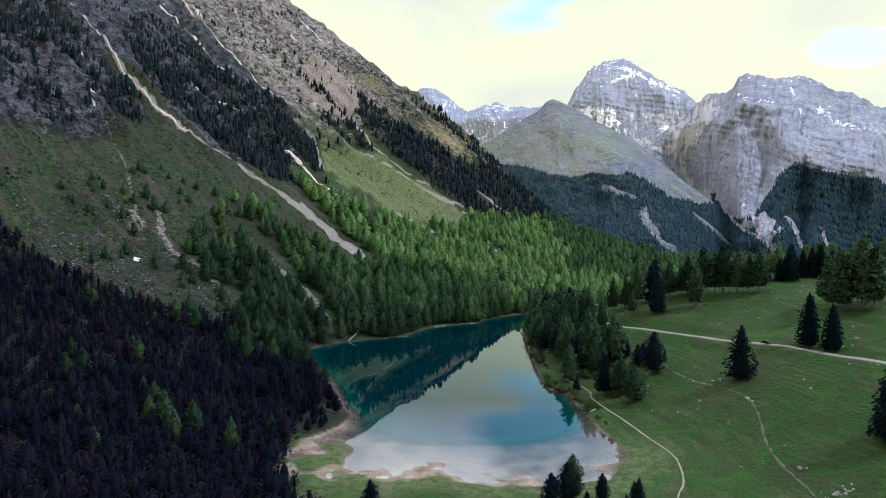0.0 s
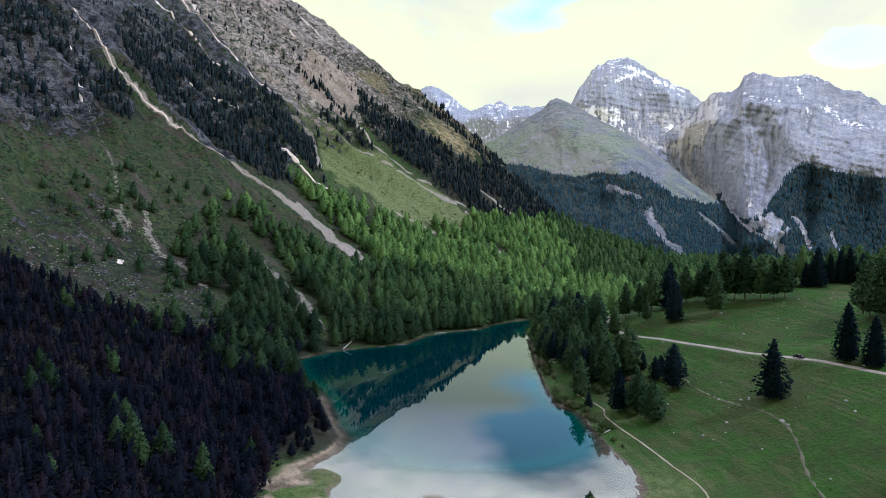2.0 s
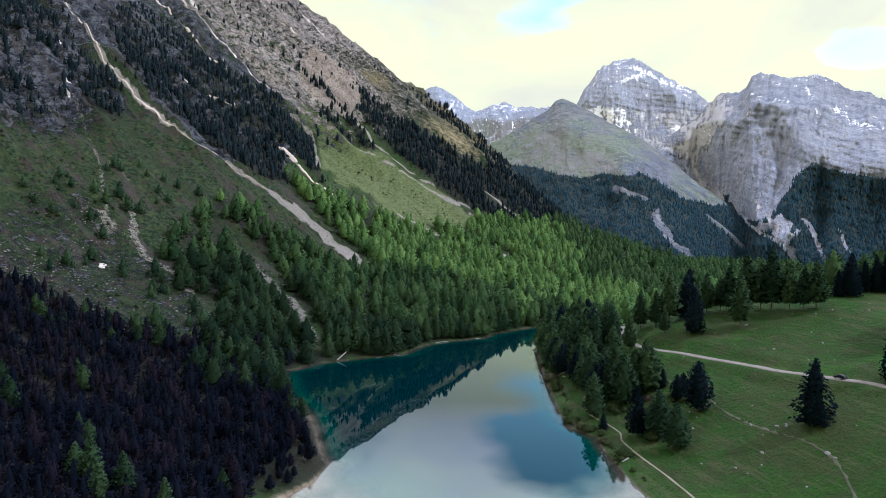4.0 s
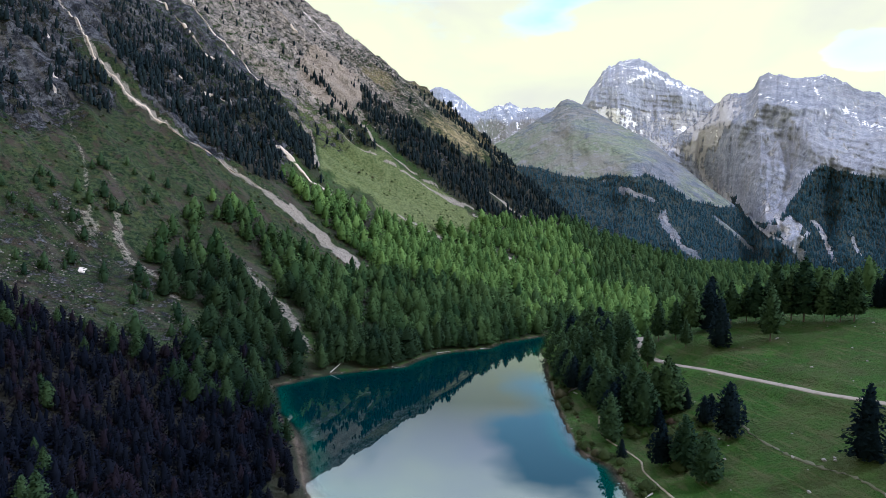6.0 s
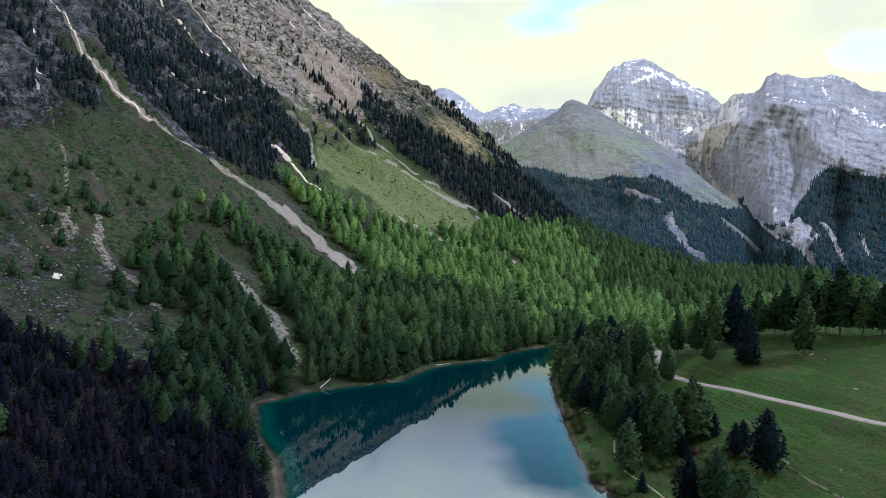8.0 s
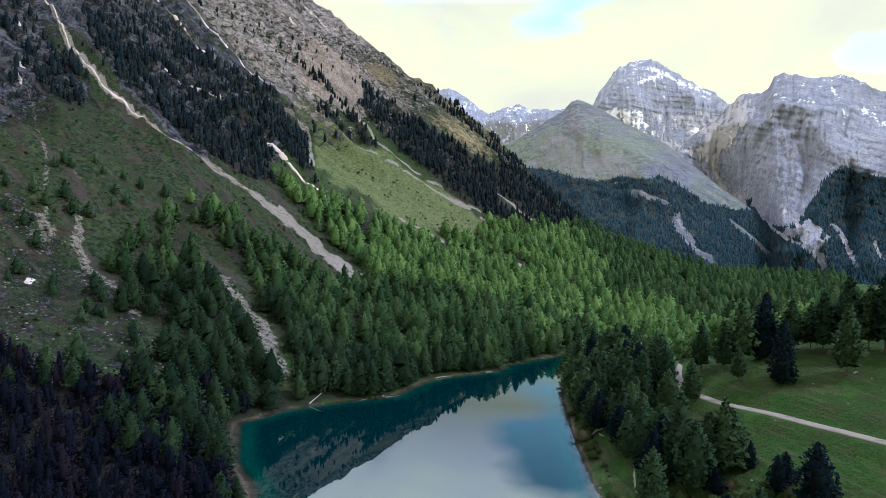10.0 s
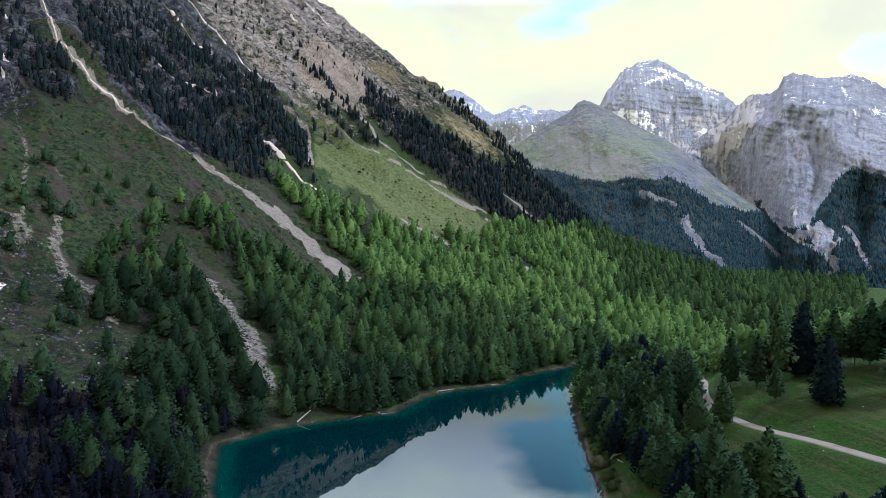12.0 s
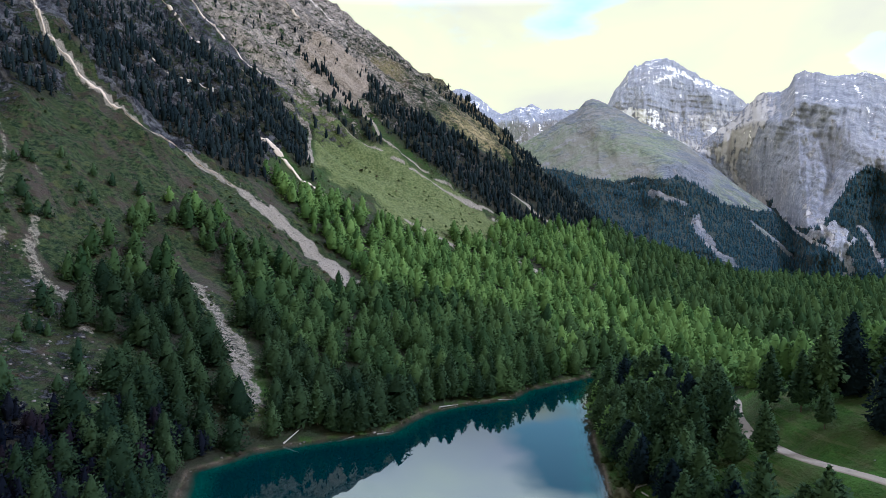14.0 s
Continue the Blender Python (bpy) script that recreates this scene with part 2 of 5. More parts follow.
def foliage(name, dark, light, dry=None, share=0.14):
    """Needles: one hue a tree, each spray a little different."""
    m = Nodes(name)
    tree = m.math("FRACT", m.math("ADD", m.attr("tint"), m.n.new("ShaderNodeObjectInfo").outputs["Random"]))
    spray = m.n.new("ShaderNodeNewGeometry").outputs["Random Per Island"]
    fac = m.math("ADD", m.math("MULTIPLY", tree, 0.62), m.math("MULTIPLY", spray, 0.38))
    col = m.mix(fac, dark, light)
    if dry:
        col = m.mix(m.span(tree, 1 - share, 1.1 - share), col, dry)
    col = m.mix(m.math("MULTIPLY", m.noise(0.9, 3.0), 0.35), col, tuple(c * 0.45 for c in dark))
    # needles let light through as well as throwing it back
    front, through_needles, both = m.n.new("ShaderNodeBsdfDiffuse"), m.n.new("ShaderNodeBsdfTranslucent"), m.n.new("ShaderNodeMixShader")
    for node in (front, through_needles):
        m.put(node.inputs["Color"], col)
    m.put(both.inputs[0], 0.24)
    m.l.new(front.outputs[0], both.inputs[1])
    m.l.new(through_needles.outputs[0], both.inputs[2])
    m.l.new(both.outputs[0], m.out.inputs["Surface"])
    return m.mat


# larch in sunlit, shaded and deep-shaded copies: sun patches and cloud shade as colour
LARCH_SUNLIT = foliage("sunlit_larch_needles", (0.040, 0.084, 0.024), (0.195, 0.300, 0.076))
LARCH_SHADED = foliage("shade_toned_larch", (0.018, 0.040, 0.017), (0.094, 0.146, 0.046))
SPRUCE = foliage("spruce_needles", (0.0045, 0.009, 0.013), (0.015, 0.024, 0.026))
# near-black navy: the shade lying over the near wood is in this needle colour
PINE_SHADED = foliage("shaded_pine_needles", (0.0040, 0.0060, 0.0112), (0.0145, 0.0162, 0.0240), (0.0190, 0.0148, 0.0205), 0.25)
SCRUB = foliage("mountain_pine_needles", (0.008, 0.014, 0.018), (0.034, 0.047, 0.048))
# far needles: distance haze is mixed into the colour, paler and bluer
HAZY_WOOD = foliage("hazy_far_needles", (0.024, 0.053, 0.072), (0.060, 0.108, 0.130))
LARCH_DULL = foliage("dull_larch_needles", (0.013, 0.029, 0.018), (0.078, 0.122, 0.046))
LARCH_DEEP_SHADE = foliage("deep_shade_larch", (0.009, 0.020, 0.013), (0.048, 0.076, 0.030))
SHRUB = foliage("shrub_leaves", (0.030, 0.045, 0.016), (0.070, 0.085, 0.030), (0.085, 0.060, 0.040))


def bark_material():
    m = Nodes("bark")
    n = m.noise(3.0, 6.0, 0.6, ((1, 1, 0.25), (0, 0, 0)))
    return m.surface(m.mix(n, (0.05, 0.035, 0.026), (0.16, 0.12, 0.09)), 0.9, m.bump(n, 0.6, 0.05))


BARK = bark_material()


def ground_material():
    m = Nodes("alpine_ground")
    fine, mid, big = m.noise(0.9, 6.0, 0.65), m.noise(0.12, 5.0, 0.6), m.noise(0.018, 4.0)
    rough = m.noise(0.35, 6.0, 0.7)
    # turf: fresh green, olive and dry straw
    fresh = m.mix(fine, (0.009, 0.034, 0.005), (0.060, 0.122, 0.018))
    dull = m.mix(fine, (0.022, 0.038, 0.011), (0.068, 0.082, 0.026))
    turf = m.mix(m.span(mid, 0.35, 0.68), fresh, dull)
    patch, fleck = m.noise(0.09, 8.0, 0.74), m.noise(0.7, 5.0, 0.7)
    alpine = m.mix(m.span(rough, 0.38, 0.62), (0.009, 0.018, 0.009), (0.048, 0.066, 0.024))
    alpine = m.mix(m.span(patch, 0.50, 0.60), alpine, m.mix(rough, (0.018, 0.014, 0.010), (0.066, 0.054, 0.036)))
    alpine = m.mix(m.math("MULTIPLY", m.span(mid, 0.56, 0.64), 0.6), alpine, (0.066, 0.074, 0.022))
    rill = m.streak(70.0, 8.0, 147.0, 5.0)
    alpine = m.mix(m.math("MULTIPLY", m.span(rill, 0.50, 0.64), 0.55), alpine, (0.030, 0.040, 0.014))
    alpine = m.mix(m.math("MULTIPLY", m.span(rill, 0.46, 0.36), 0.5), alpine, (0.070, 0.054, 0.046))
    alpine = m.mix(m.span(fleck, 0.64, 0.72), alpine, (0.13, 0.12, 0.10))
    tread = m.noise(1.0, 4.0, 0.6, ((0.05, 0.05, 1.3), (0, 0, 0)), 0.4)
    turf = m.mix(m.math("MULTIPLY", m.span(tread, 0.54, 0.60), 0.38), turf, (0.105, 0.098, 0.044))
    clod = m.noise(0.055, 7.0, 0.68, None, 0.6)
    turf = m.mix(m.math("MULTIPLY", m.span(clod, 0.53, 0.66), 0.32), turf, m.mix(rough, (0.050, 0.046, 0.018), (0.105, 0.100, 0.045)))
    turf = m.mix(m.math("MULTIPLY", m.span(clod, 0.47, 0.34), 0.7), turf, (0.052, 0.110, 0.016))
    turf = m.mix(m.math("MULTIPLY", m.span(big, 0.52, 0.7), 0.6), turf, (0.066, 0.076, 0.026))
    col = m.mix(m.attr("alpine"), turf, alpine)
    col = m.mix(m.math("MULTIPLY", m.attr("pasture"), 0.8), col, m.mix(m.span(rough, 0.36, 0.64), (0.072, 0.096, 0.028), (0.175, 0.190, 0.070)))
    # dark brown ground under the trees, the scrub and the wooded banks
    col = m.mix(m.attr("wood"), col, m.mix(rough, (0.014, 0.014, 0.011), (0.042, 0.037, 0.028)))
    # golden pasture near the crest, the warm sun on it put into the colour
    col = m.mix(m.span(m.math("ADD", m.attr("gold"), m.math("MULTIPLY", m.math("SUBTRACT", m.math("ADD", m.math("MULTIPLY", mid, 0.6), m.math("MULTIPLY", rough, 0.4)), 0.5), 2.2)), 0.35, 0.95), col,
                m.mix(rough, (0.125, 0.115, 0.052), (0.40, 0.30, 0.15)))
    # bare rock
    crack = m.noise(0.42, 8.0, 0.74, ((1.5, 1, 0.5), (0, 0, 0.6)), 0.5)
    bulk = m.noise(0.07, 8.0, 0.66, ((1.6, 1, 0.6), (0, 0, 0.6)), 0.4)
    crack = m.math("ADD", m.math("MULTIPLY", crack, 0.45), m.math("MULTIPLY", bulk, 0.55))
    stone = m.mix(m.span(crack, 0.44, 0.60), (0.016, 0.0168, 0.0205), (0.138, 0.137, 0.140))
    # right flank: warm sunlight is painted into the lighter stone colour
    stone = m.mix(m.span(m.attr("sunlit"), 0.2, 0.8), stone, m.mix(m.span(crack, 0.41, 0.63), (0.155, 0.135, 0.112), (0.48, 0.400, 0.310)))
    stone = m.mix(m.math("MULTIPLY", m.span(m.streak(60.0, 5.0, 147.0, 5.0), 0.50, 0.66), 0.5), stone, (0.115, 0.100, 0.075))
    stone = m.mix(m.math("MULTIPLY", m.span(m.streak(45.0, 3.0, 147.0, 5.0), 0.50, 0.38), 0.45), stone, (0.050, 0.048, 0.050))
    rock_fac = m.span(m.math("ADD", m.attr("rock"), m.math("MULTIPLY", m.math("SUBTRACT", m.math("ADD", m.math("MULTIPLY", rough, 0.5), m.math("MULTIPLY", mid, 0.5)), 0.5), 2.4)), 0.42, 0.60)
    col = m.mix(rock_fac, col, stone)
    # loose scree
    pebble = m.noise(1.4, 7.0, 0.75)
    loose = m.mix(m.span(pebble, 0.3, 0.7), (0.125, 0.105, 0.080), (0.40, 0.345, 0.275))
    # scree on that flank carries the same painted sun
    loose = m.mix(m.math("MULTIPLY", m.attr("sunlit"), 0.8), loose, m.mix(m.span(pebble, 0.3, 0.7), (0.20, 0.15, 0.10), (0.50, 0.40, 0.29)))
    run = m.streak(26.0, 1.8, 147.0)
    ragged = m.math("SUBTRACT", m.math("ADD", m.math("MULTIPLY", rough, 0.75), m.math("MULTIPLY", run, 0.25)), 0.5)
    loose = m.mix(m.math("MULTIPLY", m.span(run, 0.48, 0.62), 0.45), loose, (0.12, 0.115, 0.09))
    scree_fac = m.span(m.math("ADD", m.attr("scree"), m.math("MULTIPLY", ragged, 1.0)), 0.40, 0.60)
    col = m.mix(scree_fac, col, loose)
    # wet sand and mud at the water
    z = m.xyz(m.co)[2]
    beach = m.math("MULTIPLY", m.attr("shore"), m.span(m.math("ADD", z, m.math("MULTIPLY", mid, 1.2)), 1.15, 0.78))
    col = m.mix(beach, col, m.mix(m.span(mid, 0.30, 0.70), m.mix(m.attr("silt"), (0.06, 0.045, 0.03), (0.20, 0.148, 0.09)), m.mix(m.attr("silt"), (0.15, 0.12, 0.085), (0.43, 0.335, 0.225))))
    # late snow
    snow_fac = m.span(m.math("ADD", m.attr("snow"), m.math("MULTIPLY", m.math("SUBTRACT", rough, 0.5), 0.8)), 0.50, 0.58)
    col = m.mix(snow_fac, col, m.mix(fine, (0.58, 0.50, 0.41), (0.80, 0.69, 0.58)))
    relief = m.math("ADD", m.math("MULTIPLY", fine, 0.25), m.math("ADD", m.math("MULTIPLY", rough, 0.6), m.math("MULTIPLY", crack, rock_fac)))
    return m.surface(col, 0.95, m.bump(relief, 1.0, 3.0), 0.05)


def water_material():
    m = Nodes("lake_water")
    deep = m.attr("depth")
    body = m.n.new("ShaderNodeBsdfDiffuse")
    m.put(body.inputs["Color"], m.mix(m.span(deep, 0.15, 0.9), (0.001, 0.036, 0.025), (0.0, 0.0105, 0.0125)))
    clear = m.n.new("ShaderNodeBsdfTransparent")
    m.put(clear.inputs["Color"], (0.92, 0.92, 0.88))
    under = m.n.new("ShaderNodeMixShader")
    m.put(under.inputs[0], m.span(deep, 0.02, 0.42))
    m.l.new(clear.outputs[0], under.inputs[1])
    m.l.new(body.outputs[0], under.inputs[2])
    gloss = m.n.new("ShaderNodeBsdfGlossy")
    gloss.inputs["Roughness"].default_value = 0.012
    m.put(gloss.inputs["Color"], (0.86, 0.95, 1.0))
    fres = m.n.new("ShaderNodeFresnel")
    fres.inputs["IOR"].default_value = 1.33
    both = m.n.new("ShaderNodeMixShader")
    m.l.new(fres.outputs[0], both.inputs[0])
    m.l.new(under.outputs[0], both.inputs[1])
    m.l.new(gloss.outputs[0], both.inputs[2])
    m.l.new(both.outputs[0], m.out.inputs["Surface"])
    return m.mat


def mountain_material(name, bearing, dip, pale, dark, fan_tone, grass, snow=0.0, run=1.0):
    """Bedded rock with tilted strata, scree, turf, wood floor and old snow where the masks and the ledges hold them."""
    m = Nodes(name)
    place = m.xyz(m.co)
    z = place[2]
    b = radians(bearing)
    side = m.math("SUBTRACT", m.math("MULTIPLY", place[0], math.cos(b)), m.math("MULTIPLY", place[1], math.sin(b)))
    big, mid, fine = m.noise(0.0035, 5.0, 0.6), m.noise(0.016, 6.0, 0.62), m.noise(0.06, 5.0, 0.66)
    bend = m.math("MULTIPLY", m.math("SUBTRACT", big, 0.5), 260.0)
    level = m.math("ADD", m.math("MULTIPLY_ADD", side, dip, z), bend)

    def bedded(long, thick, detail, shift):
        c = m.n.new("ShaderNodeCombineXYZ")
        m.put(c.inputs[0], m.math("MULTIPLY_ADD", side, 1.0 / long, shift))
        m.put(c.inputs[1], m.math("MULTIPLY", level, 1.0 / thick))
        n = m.n.new("ShaderNodeTexNoise")
        n.inputs["Scale"].default_value, n.inputs["Detail"].default_value, n.inputs["Roughness"].default_value = 1.0, detail, 0.6
        m.l.new(c.outputs[0], n.inputs["Vector"])
        return n.outputs["Fac"]

    def ragged(mask, by, amount, lo, hi):
        return m.span(m.math("MULTIPLY_ADD", m.math("SUBTRACT", by, 0.5), amount, mask), lo, hi)

    beds, ledges = bedded(260.0, 26.0, 5.0, 0.0), bedded(85.0, 15.0, 4.0, 7.0)
    gully = m.streak(16.0, 120.0, -bearing, 5.0, 110.0)
    tone = m.math("ADD", m.math("MULTIPLY", mid, 0.33), m.math("ADD", m.math("MULTIPLY", fine, 0.30), m.math("ADD", m.math("MULTIPLY", gully, 0.22 * run), m.math("MULTIPLY", beds, 0.37 - 0.22 * run))))
    col = m.mix(m.span(tone, 0.36, 0.64), dark, pale)
    col = m.mix(m.math("MULTIPLY", m.span(big, 0.46, 0.64), 0.4), col, tuple(0.5 * (p + q) * k for p, q, k in zip(pale, dark, (0.86, 0.80, 0.72))))
    mottle = m.math("ADD", m.math("MULTIPLY", gully, 0.4 * run), m.math("ADD", m.math("MULTIPLY", mid, 0.75 - 0.4 * run), m.math("MULTIPLY", fine, 0.25)))
    # turf with brown and stony patches
    mean = sum(grass) / 3
    turf = m.mix(m.span(fine, 0.30, 0.70), tuple(c * 0.66 for c in grass), tuple(c * 1.12 for c in grass))
    turf = m.mix(m.math("MULTIPLY", m.span(big, 0.44, 0.60), 0.75), turf, (1.20 * mean, 1.08 * mean, 0.95 * mean))
    turf = m.mix(m.math("MULTIPLY", m.span(mid, 0.54, 0.68), 0.6), turf, (1.38 * mean, 1.29 * mean, 1.15 * mean))
    turf = m.mix(m.math("MULTIPLY", m.span(ledges, 0.60, 0.70), 0.45), turf, (0.24, 0.22, 0.19))
    turf_fac = ragged(m.attr("turf"), mottle, 3.2, 0.15, 0.95)
    col = m.mix(turf_fac, col, turf)
    # loose pale scree
    fans = ragged(m.attr("fan"), mottle, 6.0, 0.30, 0.85)
    col = m.mix(fans, col, m.mix(fine, tuple(c * 0.80 for c in fan_tone), tuple(min(1, c * 1.15) for c in fan_tone)))
    # old snow along the ledges
    lie = m.math("MULTIPLY_ADD", m.math("SUBTRACT", ledges, 0.5), 1.9, m.math("MULTIPLY_ADD", m.math("SUBTRACT", mottle, 0.5), 5.0, snow))
    snow_fac = m.span(m.math("ADD", lie, m.attr("firn")), 0.47, 0.56)
    col = m.mix(snow_fac, col, (0.90, 0.86, 0.80))
    col = m.mix(m.span(m.attr("wood"), 0.35, 0.75), col, m.mix(fine, (0.022, 0.030, 0.030), (0.060, 0.072, 0.060)))
    relief = m.math("ADD", m.math("MULTIPLY", gully, 0.5 * run), m.math("ADD", m.math("MULTIPLY", mid, 1.2), m.math("ADD", m.math("MULTIPLY", fine, 1.0), m.math("MULTIPLY", beds, 0.4))))
    soft = m.math("MULTIPLY", relief, m.math("MULTIPLY_ADD", m.math("MAXIMUM", turf_fac, fans), -0.65, 1.0))
    return m.surface(col, 0.95, m.bump(soft, 1.0, 9.0), 0.05)


# ---- meshes from arrays ----
def mesh_from(name, verts, faces, material, smooth_shade=True, normals=None, **layers):
    me = bpy.data.meshes.new(name)
    verts, faces = np.asarray(verts, np.float32), np.asarray(faces, np.int32)
    k = faces.shape[1]
    me.vertices.add(len(verts))
    me.vertices.foreach_set("co", verts.ravel())
    me.loops.add(faces.size)
    me.loops.foreach_set("vertex_index", faces.ravel())
    me.polygons.add(len(faces))
    me.polygons.foreach_set("loop_start", np.arange(0, faces.size, k, dtype=np.int32))
    me.polygons.foreach_set("loop_total", np.full(len(faces), k, np.int32))
    me.update(calc_edges=True)
    for key, value in layers.items():
        layer = me.attributes.new(key, "FLOAT", "POINT")
        layer.data.foreach_set("value", np.asarray(value, np.float32).ravel())
    me.polygons.foreach_set("use_smooth", np.full(len(faces), smooth_shade))
    me.materials.append(material)
    if normals is not None:
        me.polygons.foreach_set("use_smooth", np.full(len(faces), True))
        me.normals_split_custom_set_from_vertices(np.asarray(normals, np.float32).tolist())
    return me


def grid_faces(rows, cols):
    i = (np.arange(rows - 1)[:, None] * cols + np.arange(cols - 1)[None, :]).ravel()
    return np.stack([i, i + 1, i + cols + 1, i + cols], 1)


def part(name, bm, material, parent, label=""):
    me = bpy.data.meshes.new(name)
    bm.to_mesh(me)
    bm.free()
    me.materials.append(material)
    ob = new(name, me)
    ob.parent = parent
    if label:
        tagged(ob, label)
    return ob


def polyline_distance(x, y, points):
    best = np.full(np.shape(x), 1e9)
    for (ax, ay), (bx, by) in zip(points, points[1:]):
        ex, ey = bx - ax, by - ay
        t = np.clip(((x - ax) * ex + (y - ay) * ey) / (ex * ex + ey * ey), 0, 1)
        best = np.minimum(best, np.hypot(x - ax - t * ex, y - ay - t * ey))
    return best


# ---- what grows and lies where ----
def inside(x, y, poly):
    hit = np.zeros(np.shape(x), bool)
    for (ax, ay), (bx, by) in zip(poly, poly[1:] + poly[:1]):
        if by != ay:
            hit ^= ((ay > y) != (by > y)) & (x < (bx - ax) * (y - ay) / (by - ay) + ax)
    return hit


# channels on the mountainside, as (uphill, along) metres
CHANNEL_LONG = [(860, 478), (774, 462), (723, 453), (682, 444), (640, 445), (604, 449), (567, 455), (540, 484), (517, 496), (493, 505), (463, 514), (435, 512), (405, 500)]
CHANNEL_RIGHT = [(985, 742), (912, 718), (857, 712), (790, 702), (745, 713), (693, 730), (648, 744), (611, 760), (566, 775), (538, 785), (516, 798), (484, 812), (460, 835)]
CHANNEL_TOP = [(960, 690), (909, 678), (838, 665), (777, 660)]
CHANNEL_BEND = [(790, 672), (749, 650), (723, 662), (712, 690), (683, 706), (655, 702), (620, 668), (583, 634)]
CHANNEL_THIRD = [(720, 820), (662, 800), (628, 785), (593, 787), (559, 794), (528, 803), (496, 818)]
SNOW_GULLY = [(602, 586), (581, 589), (547, 585), (525, 587), (510, 590)]
SCREE_LOW = [(425, 395), (395, 387), (362, 371), (335, 356), (311, 341)]
SCREE_FOOT = [(490, 668), (475, 680), (452, 692), (416, 690)]
SCREE_FOOT_TWO = [(460, 745), (443, 738), (406, 727), (362, 708)]
SCREE_SPUR = [(520, 905), (504, 910), (471, 919), (432, 922), (385, 880)]
SCAR = [(640, 382), (611, 376), (582, 364), (556, 358), (516, 338), (487, 324)]
SCAR_TWO = [(550, 364), (524, 362)]
SCAR_PALE = [(490, 343), (469, 331), (452, 328), (425, 330), (395, 322)]


FAN_TAN = [(835, 872), (817, 916), (757, 913), (700, 850), (678, 790), (697, 765), (758, 774)]


def open_valley(x, y):
    """Meadow on the floor of the side valley."""
    return (x > 0.575 * (y - 170)) & (y > 640)


def larch_density(x, y):
    u, w = uphill(x, y), along(x, y)
    d = lake_distance(x, y)
    top = np.interp(w, [240, 300, 323, 384, 431, 457, 479, 500, 526, 545, 586, 635, 689, 803, 850, 960, 1100], [300, 345, 440, 478, 505, 490, 455, 405, 430, 545, 504, 486, 470, 468, 470, 470, 455])
    top = top + 14 * fbm(x, y, 30, 3, 71)
    dens = 0.92 * smooth(6, -6, u - top)
    dens = dens * (1 - 0.9 * inside(u, w, [(496, 420), (438, 398), (386, 380), (400, 405), (453, 432), (479, 428)]))
    gap = np.minimum(polyline_distance(u, w, CHANNEL_LONG) / 12, polyline_distance(u, w, SCREE_LOW) / 10)
    for line in (SCREE_FOOT, SCREE_FOOT_TWO, SCREE_SPUR):
        for below in (0, 8, 16, 24, 30):
            gap = np.minimum(gap, polyline_distance(u + below, w, line) / 10)
    dens = dens * smooth(0.75, 1.1, gap)
    # the open strip beside the long channel, the block field
    dens = dens * (1 - 0.9 * inside(u, w, [(395, 470), (430, 470), (520, 455), (640, 448), (540, 500), (440, 530), (395, 510)]))
    dens = dens * (1 - 0.80 * smooth(0.35, 0.6, 0.5 + 0.5 * fbm(x, y, 40, 3, 77) + 0.25) * ((u > 345) & (w < 330) & (w > 235)))
    dens = dens * np.where((w < 420) & (u > 400), 0.55, 1.0)
    meadow = (along(x, y) > 0) & (u < 285) & (y < 440) & (x > 40)
    low = np.where(w < 245 + 0.2 * np.maximum(300 - u, 0), 0.0, 1.0)
    dens = np.where(w > 1105, 0, dens) * low * (d > 3) * ~meadow
    dens = np.where((y > 440) & (x > 95), 0, dens)
    return dens


def pine_density(x, y):
    """The dark wood on the near side of the lake."""
    u, w = uphill(x, y), along(x, y)
    d = lake_distance(x, y)
    line = np.interp(u, [100, 160, 190, 240, 300, 350, 400, 490], [140, 150, 190, 300, 315, 262, 245, 225]) + 10 * fbm(x, y, 25, 2, 83)
    return 0.97 * smooth(4, -4, w - line) * (d > 5) * smooth(-30, -46, x)


